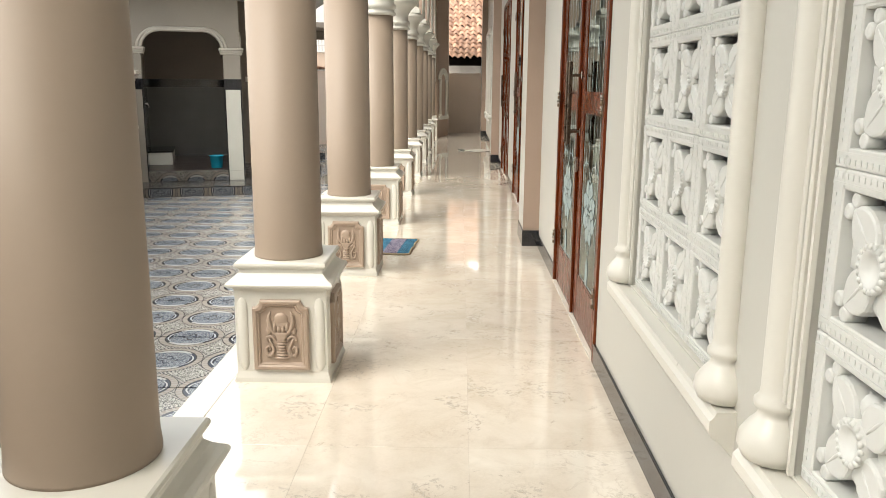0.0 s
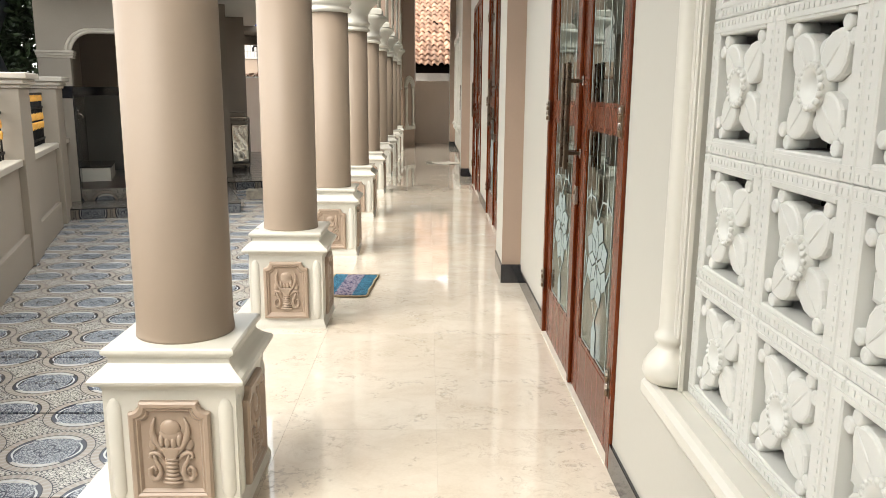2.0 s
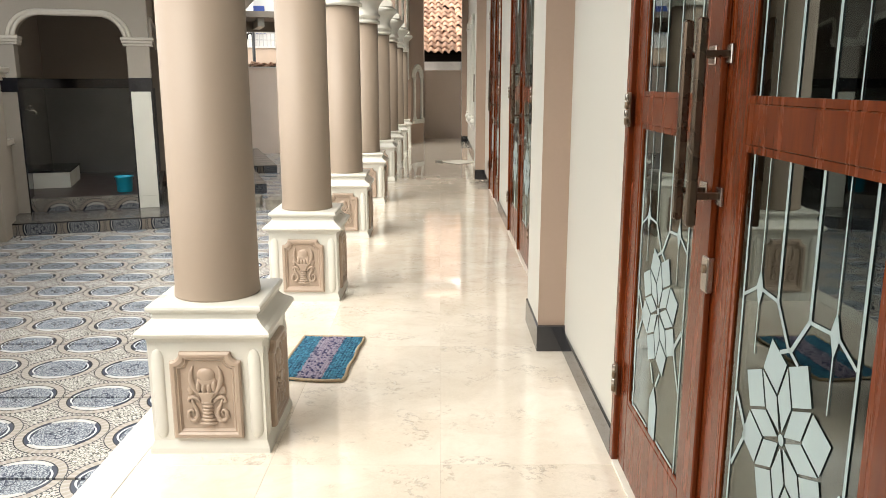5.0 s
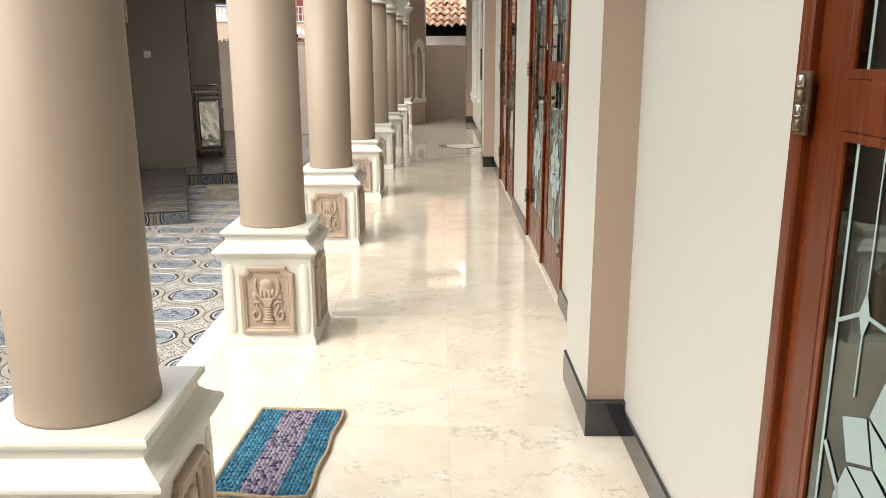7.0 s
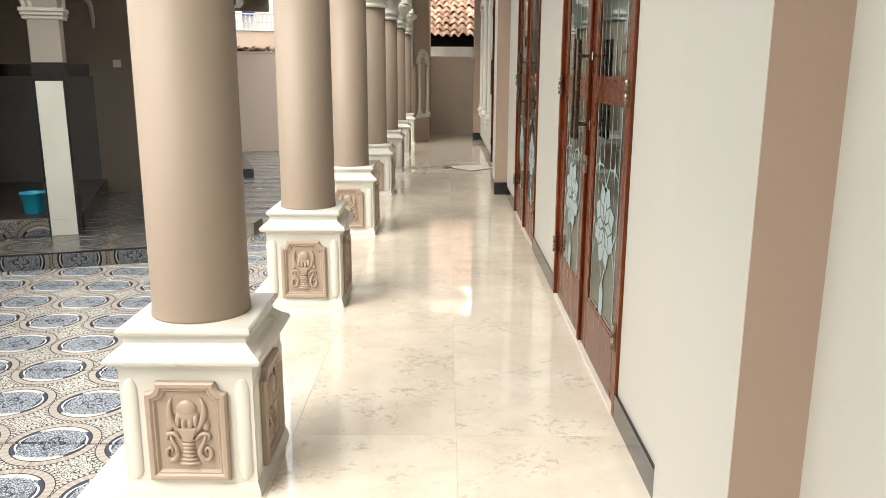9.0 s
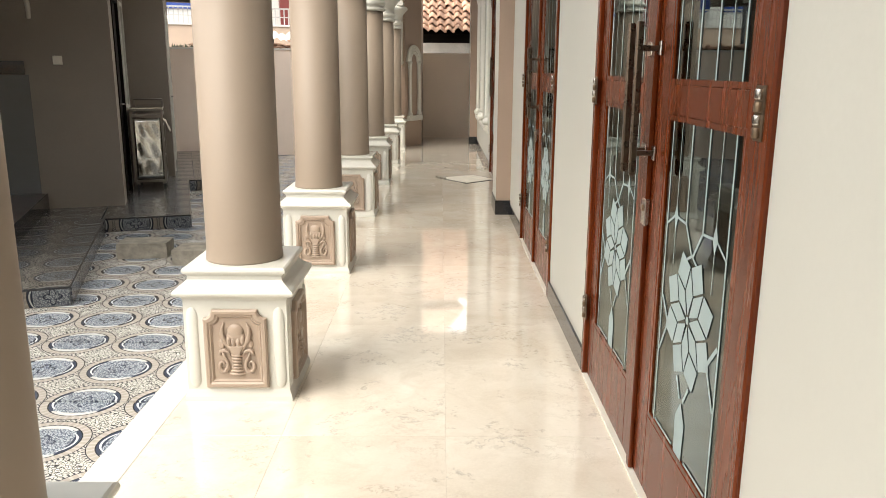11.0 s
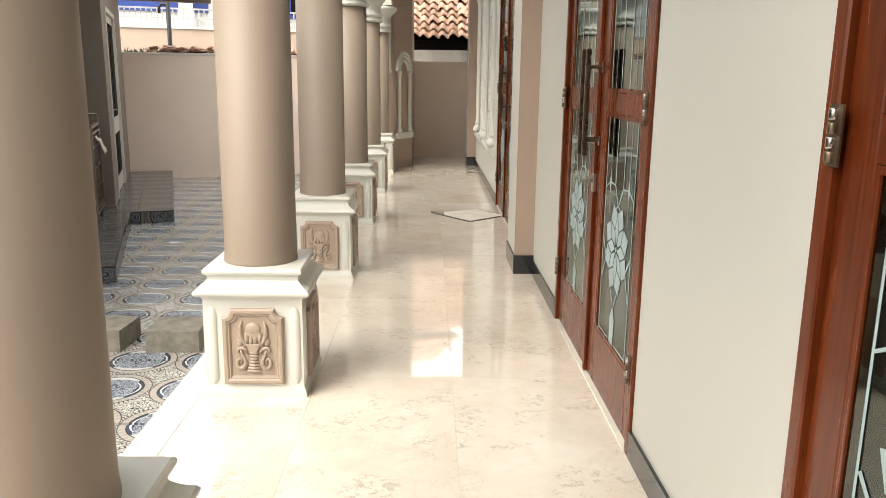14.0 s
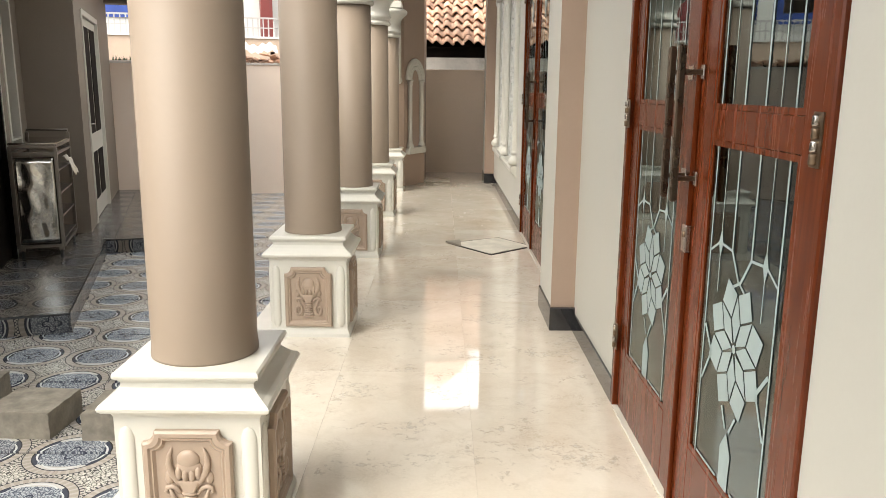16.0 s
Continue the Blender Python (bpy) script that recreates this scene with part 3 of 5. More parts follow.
def column():
    col = empty("column", "taupe round column on a cream pedestal with tan relief panels", "column", "columns along the corridor")
    b = 0.194
    bm = squared(bmesh.new(), [(b + 0.012, 0.0), (b + 0.010, 0.018), (b, 0.045), (b, 0.40), (b + 0.006, 0.415)])
    part("pedestal", bm, WHITE, col, "cream painted pedestal block")
    prof = [(b + 0.006, 0.415), (b + 0.022, 0.418), (b + 0.030, 0.426), (b + 0.031, 0.434), (b + 0.025, 0.443), (b + 0.011, 0.451), (b - 0.003, 0.462), (b - 0.016, 0.476), (b - 0.018, 0.490), (b - 0.011, 0.499), (b - 0.003, 0.504), (b - 0.001, 0.511), (b - 0.003, 0.519), (b - 0.009, 0.523)]
    part("pedestal_cap", squared(bmesh.new(), prof), WHITE, col, "moulded cream cap")
    frame_me, relief_me = mesh_of("panel", panel_frame(), TAN), mesh_of("relief", relief(), TAN)
    rib = bmesh.new()
    lathe(rib, [(0.006, 0.052), (0.015, 0.060), (0.0225, 0.080), (0.0225, 0.345), (0.015, 0.366), (0.006, 0.374)], 16)
    rib.transform(Matrix.Diagonal((1.0, 0.55, 1.0, 1.0)))
    rib_me = mesh_of("rib", rib, WHITE)
    for k in range(4):
        m = pose(0, 0, 0, 0, 0, 90 * k) @ pose(0, -b - 0.0005, 0)
        p = new("panel", frame_me)
        p.parent, p.matrix_local = col, m
        r = new("relief", relief_me)
        r.parent, r.matrix_local = p, Matrix.Identity(4)
        for s in (-1, 1):
            q = new("rib", rib_me)
            q.parent, q.matrix_local = col, pose(0, 0, 0, 0, 0, 90 * k) @ pose(s * (b - 0.031), -b + 0.003, 0)
    part("shaft", lathe(bmesh.new(), [(0.148, 0.523), (0.148, 0.531), (0.145, 0.563), (0.144, 1.845)], 48), COLUMN, col, "smooth taupe painted shaft")
    prof = [(0.147, 1.84), (0.164, 1.845), (0.171, 1.858), (0.164, 1.872), (0.152, 1.877), (0.152, 1.895), (0.166, 1.900), (0.174, 1.918), (0.166, 1.936), (0.153, 1.945), (0.152, 1.985), (0.160, 2.015), (0.182, 2.055), (0.215, 2.09), (0.242, 2.115), (0.250, 2.135), (0.244, 2.155), (0.225, 2.168), (0.20, 2.175)]
    part("capital", lathe(bmesh.new(), prof, 40), WHITE, col, "white ringed capital")
    part("abacus", squared(bmesh.new(), [(0.17, 2.172), (0.19, 2.18), (0.19, 2.235), (0.17, 2.25)]), WHITE, col)
    return col


first = column()
first.matrix_world = pose(COL_X, COLS[0], 0)
for y in COLS[1:]:
    copy_thing(first, pose(COL_X, y, 0))

# white niche on the end pier
m_niche = pose((-0.49 - 0.245) / 2, (18.99 + 19.44) / 2, 0, 0, 0, math.degrees(math.atan2(0.45, 0.245)))
niche = empty("niche", "white arched niche moulding with slim colonettes on the taupe pier", "niche", kind="structure", m=m_niche)
part("recess", prism(bmesh.new(), [(-0.10, 0.50)] + [(0.10 * math.cos(math.pi - math.pi * i / 10), 1.36 + 0.13 * math.sin(math.pi * i / 10)) for i in range(11)] + [(0.10, 0.50)], 1, -0.006, 0.004), TAUPE, niche)
for s in (-1, 1):
    part("colonette", lathe(bmesh.new(), [(0.045, 0.49), (0.050, 0.52), (0.035, 0.545), (0.028, 0.56), (0.034, 0.57), (0.028, 0.58), (0.028, 1.28), (0.036, 1.29), (0.030, 1.31), (0.05, 1.35)], 14, (s * 0.145, -0.025, 0)), WHITE, niche)
bm = bmesh.new()
for r in (0.125, 0.165, 0.195):
    tube(bm, [(r * math.cos(math.pi - math.pi * i / 14), -0.012, 1.35 + r * 1.25 * math.sin(math.pi * i / 14)) for i in range(15)], 0.03, 8)
part("arch", bm, WHITE, niche)
part("sill", prism(bmesh.new(), [(-0.215, 0.41), (0.215, 0.41), (0.225, 0.47), (0.20, 0.495), (-0.20, 0.495), (-0.225, 0.47)], 1, -0.06, 0.0, 0.006), WHITE, niche)
# slim hanging colonette on the front of the end pier
part("colonette", lathe(bmesh.new(), [(0.012, 1.30), (0.035, 1.34), (0.024, 1.37), (0.022, 1.40), (0.022, 2.9), (0.03, 2.95)], 12, (-0.545, 18.975, 0)), WHITE, end_pier, "slim white colonette")

# ---- glazed double doors ----


def star(bm, cy, cz, s, x):
    """Frosted eight-point star of lozenges in the y-z plane."""
    def flat(pts):
        vs = [bm.verts.new((x, cy + s * y, cz + s * z)) for y, z in pts]
        bm.faces.new(vs)
    def pol(r, a):
        return (r * math.sin(radians(a)), r * math.cos(radians(a)))
    def shrunk(pts, k):
        mx, mz = sum(p[0] for p in pts) / len(pts), sum(p[1] for p in pts) / len(pts)
        return [(mx + k * (p[0] - mx), mz + k * (p[1] - mz)) for p in pts]
    for k in range(8):
        a = 45 * k
        flat(shrunk([pol(0.05, a), pol(0.414, a - 22.5), pol(0.765, a), pol(0.414, a + 22.5)], 0.91))
        h = a + 22.5
        flat(shrunk([pol(0.414, h), pol(0.765, h - 22.5), pol(1.0, h), pol(0.765, h + 22.5)], 0.91))
    flat([pol(0.06, 22.5 + 45 * k) for k in range(8)])


def strip(bm, y0, z0, y1, z1, w, x):
    d = Vector((y1 - y0, z1 - z0))
    n = Vector((-d.y, d.x)).normalized() * w * 0.38
    bm.faces.new([bm.verts.new((x, y, z)) for y, z in ((y0 - n.x, z0 - n.y), (y1 - n.x, z1 - n.y), (y1 + n.x, z1 + n.y), (y0 + n.x, z0 + n.y))])


def etching(y0, y1, z0, z1, low):
    bm = bmesh.new()
    x = -0.0045
    w, c = y1 - y0, (y0 + y1) / 2
    bars = [c + d for d in (-0.212, -0.140, -0.060, 0.060, 0.140, 0.212)]
    wide = (0.010, 0.005, 0.011, 0.011, 0.005, 0.010)
    if low:
        cz, s = z0 + 0.370, 0.182
        star(bm, c, cz, s, x)
        fork = cz + 0.235
        for k, (p, t) in enumerate(zip(bars, wide)):
            if k in (0, 5):
                strip(bm, p, z0, p, z1, t, x)
            else:
                strip(bm, p, fork + (0.03 if k in (1, 4) else -0.002), p, z1, t, x)
        for sgn in (-1, 1):
            # the two middle bars bend in to the star's top and carry on down its flanks
            strip(bm, c + sgn * 0.060, fork, c + sgn * 0.004, cz + 0.165, 0.012, x)
            strip(bm, c + sgn * 0.004, cz + 0.168, c - sgn * 0.035, cz + 0.150, 0.010, x)
            strip(bm, c + sgn * 0.060, fork, c + sgn * 0.128, fork + 0.004, 0.009, x)
            strip(bm, c + sgn * 0.152, fork + 0.002, c + sgn * 0.208, fork - 0.026, 0.009, x)
            yy, zz = c + sgn * 0.140, fork + 0.004
            bm.faces.new([bm.verts.new((x, yy + p, zz + q)) for p, q in ((0, -0.038), (0.015, 0), (0, 0.038), (-0.015, 0))])
            strip(bm, yy, zz - 0.036, yy, cz + 0.11, 0.005, x)
            # side bands that cross to the edge bars
            strip(bm, c + sgn * 0.150, cz - 0.055, c + sgn * 0.205, cz + 0.005, 0.015, x)
            strip(bm, c + sgn * 0.150, cz - 0.060, c + sgn * 0.205, cz - 0.150, 0.012, x)
            strip(bm, c + sgn * 0.045, cz - 0.165, c + sgn * 0.012, cz - 0.215, 0.012, x)
            strip(bm, c + sgn * 0.050, z0 + 0.008, c + sgn * 0.200, z0 + 0.008, 0.010, x)
        bm.faces.new([bm.verts.new((x, c + a, z0 + b)) for a, b in ((-0.03, 0.0), (0.03, 0.0), (0.035, 0.10), (0, 0.15), (-0.035, 0.10))])
    else:
        for b, t in zip(bars, wide):
            strip(bm, b, z0, b, z1, t, x)
        bm.faces.new([bm.verts.new((x, c + a, z0 + 0.62 + b)) for a, b in ((0, -0.10), (0.05, 0), (0, 0.10), (-0.05, 0))])
    return bm


def double_door():
    d = empty("double_door", "red-stained teak double door with etched glass, closed in the cream wall", "door", "glazed doors of the hall")
    H, T = DOOR_HALF, DOOR_TOP
    bm = bmesh.new()
    for s in (-1, 1):
        box(bm, -0.012, 0.14, *sorted((s * (H - 0.002), s * (H - 0.043))), 0.0, T - 0.055, bevel=0.004)
    box(bm, -0.012, 0.14, -H + 0.002, H - 0.002, T - 0.055, T - 0.002, bevel=0.004)
    part("door_frame", bm, TEAK, d)
    part("threshold", block(-0.014, 0.14, -H + 0.045, H - 0.045, 0.0, 0.008), SLABEDGE, d, "pale stone threshold")
    for s in (-1, 1):
        a, b = 0.003, H - 0.046
        st, sh = 0.122, 0.095
        bm = bmesh.new()
        z0, z1 = 0.012, T - 0.060
        def rail(p, q, u, v):
            box(bm, 0.004, 0.044, *sorted((s * p, s * q)), u, v, bevel=0.003)
        rail(a, a + st, z0, z1)
        rail(b - sh, b, z0, z1)
        rail(a + st, b - sh, z0, 0.252)
        rail(a + st, b - sh, 1.132, 1.212)
        rail(a + st, b - sh, 2.18, z1)
        # glazing beads
        for u, v in ((0.252, 1.132), (1.212, 2.18)):
            p, q = sorted((s * (a + st), s * (b - sh)))
            box(bm, 0.0055, 0.036, p, p + 0.014, u, v)
            box(bm, 0.0055, 0.036, q - 0.014, q, u, v)
            box(bm, 0.0055, 0.036, p + 0.014, q - 0.014, u, u + 0.014)
            box(bm, 0.0055, 0.036, p + 0.014, q - 0.014, v - 0.014, v)
        if s < 0:
            box(bm, -0.010, 0.004, -0.014, 0.018, z0, z1, bevel=0.003)
        leaf = part("leaf", bm, TEAK, d)
        for u, v, low in ((0.266, 1.118, True), (1.226, 2.166, False)):
            p, q = sorted((s * (a + st + 0.014), s * (b - sh - 0.014)))
            g = part("pane", block(0.010, 0.016, p, q, u, v), GLASS, leaf, "clear glass pane with frosted pattern")
            g.visible_shadow = False
            e = part("etched_pattern", turned(etching(p, q, u, v, low), Matrix.Translation((0.0125, 0, 0))), ETCH, leaf, "frosted star and bar pattern")
        bm = bmesh.new()
        hy = 0.068 if s > 0 else -0.024
        box(bm, -0.068, -0.048, hy - 0.011, hy + 0.011, 0.950, 1.380, bevel=0.004)
        for z in (1.015, 1.308):
            box(bm, -0.050, 0.002, hy - 0.007, hy + 0.007, z - 0.007, z + 0.007, bevel=0.002)
        handle = part("pull_handle", bm, HANDLE, leaf, "dark bronzed pull bar")
        for z in (1.015, 1.308):
            part("mount_plate", block(-0.004, 0.003, hy - 0.022, hy + 0.022, z - 0.020, z + 0.020, bevel=0.002), STEEL, handle, "bright square mounting plate")
        for z in (0.30, 1.17, 2.0):
            bm = bmesh.new()
            box(bm, -0.015, -0.011, *sorted((s * (H - 0.066), s * (H - 0.026))), z - 0.052, z + 0.052)
            hinge = part("hinge", bm, BRASS, leaf, "dark metal hinge")
            for k in range(4):
                part("knuckle", lathe(bmesh.new(), [(0.0075, -0.010), (0.0085, -0.007), (0.0085, 0.007), (0.0075, 0.010)], 10, (-0.018, s * (H - 0.045), z - 0.036 + 0.024 * k)), STEEL if k % 2 else BRASS, hinge)
        if s < 0:
            bm = block(-0.013, 0.003, -0.024, 0.016, 0.80, 0.88, bevel=0.003)
            lock = part("lock_plate", bm, STEEL, leaf, "steel lock plate")
            bm = lathe(bmesh.new(), [(0.010, -0.004), (0.010, 0.003), (0.006, 0.004)], 12)
            part("keyhole", turned(bm, pose(-0.014, -0.004, 0.852, 0, -90, 0)), BRASS, lock)
    return d


base_door = double_door()
for y, k in zip(DOORS[1:], DOOR_WIDE[1:]):
    copy_thing(base_door, pose(WALL_X, y, 0) @ Matrix.Diagonal((1.0, k, 1.0, 1.0)))
base_door.matrix_world = pose(WALL_X, DOORS[0], 0) @ Matrix.Diagonal((1.0, DOOR_WIDE[0], 1.0, 1.0))

# ---- windows with flower breeze blocks ----


def breeze_block(w, h):
    """Flower block in the x-z plane, front towards -y: four leaf petals and two side lobes round a beaded cup, open above and below."""
    bm = bmesh.new()
    tx, tz = 0.040, 0.036
    for x0, x1, z0, z1 in ((-w / 2, -w / 2 + tx, -h / 2, h / 2), (w / 2 - tx, w / 2, -h / 2, h / 2), (-w / 2 + tx, w / 2 - tx, -h / 2, -h / 2 + tz), (-w / 2 + tx, w / 2 - tx, h / 2 - tz, h / 2)):
        box(bm, x0 + 0.0005, x1 - 0.0005, 0.0, 0.10, z0 + 0.0005, z1 - 0.0005, bevel=0.003)
    hw, hh = w / 2 - tx, h / 2 - tz
    # the solid web behind the flower
    box(bm, -hw - 0.001, hw + 0.001, 0.030, 0.085, -0.080, 0.080, bevel=0.006)
    for a in (45, 135, 225, 315):
        c, n = math.cos(radians(a - 90)), math.sin(radians(a - 90))
        side = [(0.018, 0.026), (0.033, 0.046), (0.039, 0.066), (0.036, 0.086), (0.023, 0.106), (0.006, 0.119)]
        pts = side + [(-x, z) for x, z in reversed(side)]
        prism(bm, [((x * c - z * n) * 1.04, x * n + z * c) for x, z in pts], 1, 0.006, 0.045, 0.006)
        tube(bm, [(-r * n * 1.04, 0.0075, r * c) for r in (0.045, 0.075, 0.108)], [0.003, 0.004, 0.002], 6)
    for sx in (-1, 1):
        prism(bm, [(sx * x, z) for x, z in ((0.035, -0.022), (0.075, -0.030), (hw, -0.024), (hw, 0.024), (0.075, 0.030), (0.035, 0.022))], 1, 0.022, 0.050, 0.010)
        ball(bm, (0, 0.034, sx * 0.058), (0.030, 0.022, 0.026), 12, 8)
        # curled corners
        for sz in (-1, 1):
            for du, dv in ((0.012, 0.034), (0.034, 0.012)):
                cx, cz = sx * (hw - du), sz * (hh - dv)
                lathe_at = pose(cx, 0.006, cz, 90, 0, 0)
                ring = lathe(bmesh.new(), [(0.014, -0.035), (0.014, -0.001), (0.010, 0.002), (0.006, -0.001), (0.003, 0.000)], 12)
                ring.transform(lathe_at)
                me = bpy.data.meshes.new("curl")
                ring.to_mesh(me)
                ring.free()
                bm.from_mesh(me)
                bpy.data.meshes.remove(me)
    cup = lathe(bmesh.new(), [(0.040, -0.030), (0.040, 0.004), (0.034, 0.009), (0.027, 0.008), (0.021, 0.000), (0.012, -0.005), (0.004, -0.006)], 24)
    cup.transform(pose(0, 0.004, 0, 90, 0, 0))
    me = bpy.data.meshes.new("cup")
    cup.to_mesh(me)
    cup.free()
    bm.from_mesh(me)
    bpy.data.meshes.remove(me)
    for k in range(18):
        a = 2 * math.pi * k / 18
        ball(bm, (0.036 * math.cos(a), -0.002, 0.036 * math.sin(a)), 0.0062, 7, 5)
    # small dentils along the bars
    for k in range(17):
        x = -w / 2 + 0.012 + k * (w - 0.024) / 16
        for z in (-h / 2 + 0.012, h / 2 - 0.012):
            box(bm, x - 0.0045, x + 0.0045, -0.0016, 0.002, z - 0.005, z + 0.005)
    for z in (-h / 2 + 0.025, h / 2 - 0.025):
        box(bm, -w / 2 + 0.006, w / 2 - 0.006, -0.002, 0.002, z - 0.0025, z + 0.0025)
    for k in range(13):
        z = -hh + 0.01 + k * (2 * hh - 0.02) / 12
        for x in (-w / 2 + 0.014, w / 2 - 0.014):
            box(bm, x - 0.004, x + 0.004, -0.0012, 0.002, z - 0.004, z + 0.004)
    return bm


BLOCK_W, BLOCK_H = 0.316, 0.29
block_mesh = mesh_of("breeze_block", breeze_block(BLOCK_W, BLOCK_H), SCREEN)
for i, y in enumerate(WINDOWS):
    win = empty(f"window_{i + 1}", "white flower breeze-block window with slim colonettes and a moulded sill", "window", "screened windows of the hall", "structure", pose(WALL_X, y, -0.03, 0, 0, -90))
    # local axes: x runs along the wall, -y out of it
    for row in range(6):
        for colno in range(3):
            ob = new("breeze_block", block_mesh)
            ob.parent = win
            ob.matrix_local = pose((colno - 1) * BLOCK_W, 0.010, 0.577 + BLOCK_H * (row + 0.5))
    prof = [(0.0, 0.455), (-0.012, 0.468), (-0.030, 0.490), (-0.052, 0.505), (-0.060, 0.520), (-0.060, 0.545), (-0.050, 0.556), (-0.045, 0.568), (0.0, 0.568)]
    part("window_sill", prism(bmesh.new(), prof, 0, -0.63, 0.63), WHITE, win, "moulded white sill")
    part("window_ledge", block(-0.482, 0.482, 0.0, 0.215, 0.5705, 0.576), WHITE, win)
    for s in (-1, 1):
        prof = [(0.030, 0.568), (0.058, 0.576), (0.068, 0.598), (0.066, 0.620), (0.050, 0.645), (0.036, 0.660), (0.032, 0.672), (0.042, 0.682), (0.043, 0.694), (0.034, 0.704), (0.032, 0.72), (0.032, 2.25), (0.05, 2.32)]
        part("colonette", lathe(bmesh.new(), prof, 20, (s * 0.558, -0.010, 0)), WHITE, win, "slim white colonette with a bulb foot")
        bm = bmesh.new()
        for off, r in ((0.034, 0.008), (0.058, 0.006)):
            box(bm, *sorted((s * (0.558 - off - r), s * (0.558 - off + r))), -0.016, 0.0, 0.70, 2.30, bevel=0.003)
        box(bm, *sorted((s * 0.478, s * 0.488)), -0.010, 0.0, 0.575, 2.32)
        part("moulding", bm, WHITE, win)
    part("window_head", block(-0.62, 0.62, -0.05, -0.001, 2.32, 2.42, bevel=0.01), WHITE, win)
    # opaque near-black sheet: the dim inside is painted, not open depth
    part("dimness_sheet", block(-0.482, 0.482, 0.219, 0.2199, 0.57, 2.32), DARKWOOD_VOID, win, "near-black sheet painted as the dim inside behind the screen")

# ---- courtyard ----
YARD = -0.29
LM = pose(-2.35, 11.1, 0, 0, 0, 18)  # the side building stands turned to the corridor: u to the right, v ahead
P0 = -0.16


def lsolid(name, bm, material, label, category, kind="", group=""):
    return solid(name, bm, material, label, category, kind, group, LM)


# raised platforms with printed risers
def platform(name, u0, u1, v0, v1, label):
    p = lsolid(name, block(u0, u1, v0, v1, YARD, P0 - 0.006), GROUT, label, "platform", "structure")
    n_u, n_v = max(1, round((u1 - u0) / 0.40)), max(1, round((v1 - v0) / 0.40))
    a, b = (u1 - u0) / n_u, (v1 - v0) / n_v
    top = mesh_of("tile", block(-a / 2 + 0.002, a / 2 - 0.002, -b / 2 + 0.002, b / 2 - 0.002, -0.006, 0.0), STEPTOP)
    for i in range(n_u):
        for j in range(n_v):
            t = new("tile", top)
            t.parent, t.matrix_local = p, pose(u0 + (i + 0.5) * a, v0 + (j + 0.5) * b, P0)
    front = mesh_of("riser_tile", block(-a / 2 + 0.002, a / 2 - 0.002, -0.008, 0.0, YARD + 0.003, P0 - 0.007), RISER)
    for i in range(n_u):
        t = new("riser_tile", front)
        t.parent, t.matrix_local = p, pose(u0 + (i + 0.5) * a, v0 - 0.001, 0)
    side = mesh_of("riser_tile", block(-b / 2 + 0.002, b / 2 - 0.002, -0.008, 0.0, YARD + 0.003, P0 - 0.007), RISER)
    for j in range(n_v):
        t = new("riser_tile", side)
        t.parent, t.matrix_local = p, pose(u1 + 0.001, v0 + (j + 0.5) * b, 0, 0, 0, 90)
    part("edge_trim", block(u0, u1 + 0.010, v0 - 0.010, v0 - 0.001, P0 - 0.012, P0 + 0.001), BLACK, p)
    part("edge_trim", block(u1 + 0.001, u1 + 0.010, v0, v1, P0 - 0.012, P0 + 0.001), BLACK, p)
    return p


platform("platform_1", -2.06, 0.0, 0.0, 2.45, "tiled step in front of the washing place")
platform("platform_2", -0.02, 0.78, 2.46, 4.97, "tiled step in front of the side rooms")
platform("platform_3", 0.50, 1.21, 4.98, 8.70, "tiled step in front of the far side door")
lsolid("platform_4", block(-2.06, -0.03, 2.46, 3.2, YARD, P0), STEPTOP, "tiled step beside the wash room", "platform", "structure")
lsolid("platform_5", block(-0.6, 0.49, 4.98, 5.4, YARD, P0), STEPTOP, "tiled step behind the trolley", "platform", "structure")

# wash room front with a flat arch
w0, w1, v0, v1 = -1.93, -0.82, 0.70, 0.935
spring, rise, top = 1.70, 0.27, 2.62


def arch_front(bm, a, b, y0, y1, along=0):
    mid, half = (a + b) / 2, (b - a) / 2
    pts = [(mid + x, spring + z) for x, z in flat_arch(half, rise)]
    pts += [(b, top), (a, top)]
    prism(bm, pts, 1 if along == 0 else 0, y0, y1)


def flat_arch(w, r, n=8):
    """Straight head with rounded shoulders, from (-w, 0) to (w, 0)."""
    out = [(-w + r - r * math.cos(math.pi / 2 * i / n), r * math.sin(math.pi / 2 * i / n)) for i in range(n + 1)]
    return out + [(-x, z) for x, z in reversed(out)]


bm = bmesh.new()
box(bm, -2.30, w0, v0, v1, P0, top)
box(bm, w1, -0.585, v0, v1, P0, top)
arch_front(bm, w0, w1, v0, v1)
wash = lsolid("wall_wash_front", bm, WASHPAINT, "cream plastered arched front of the washing place", "wall", "structure")
bm = bmesh.new()
mid, half = (w0 + w1) / 2, (w1 - w0) / 2
for grow, r in ((0.0, 0.024), (0.045, 0.022)):
    tube(bm, [(mid + x, v0 - 0.012, spring + z) for x, z in flat_arch(half + grow, rise + grow * 0.5)], r, 8)
part("arch_moulding", bm, FENCETRIM, wash, "white arch moulding")
for a, b in ((-2.30, w0 + 0.03), (w1 - 0.03, -0.555)):
    bm = bmesh.new()
    for grow, z0, z1 in ((0.012, 1.645, 1.675), (0.030, 1.675, 1.705), (0.045, 1.705, 1.735)):
        box(bm, a - grow * 0.5, b + grow * 0.5, v0 - grow, v1 + 0.02, z0, z1, bevel=0.004)
    part("cornice", bm, FENCETRIM, wash, "white moulded impost")
part("tile_band", block(w1 - 0.004, -0.580, v0 - 0.006, v1 + 0.006, 1.15, 1.30), BLACK, wash, "black tile band")
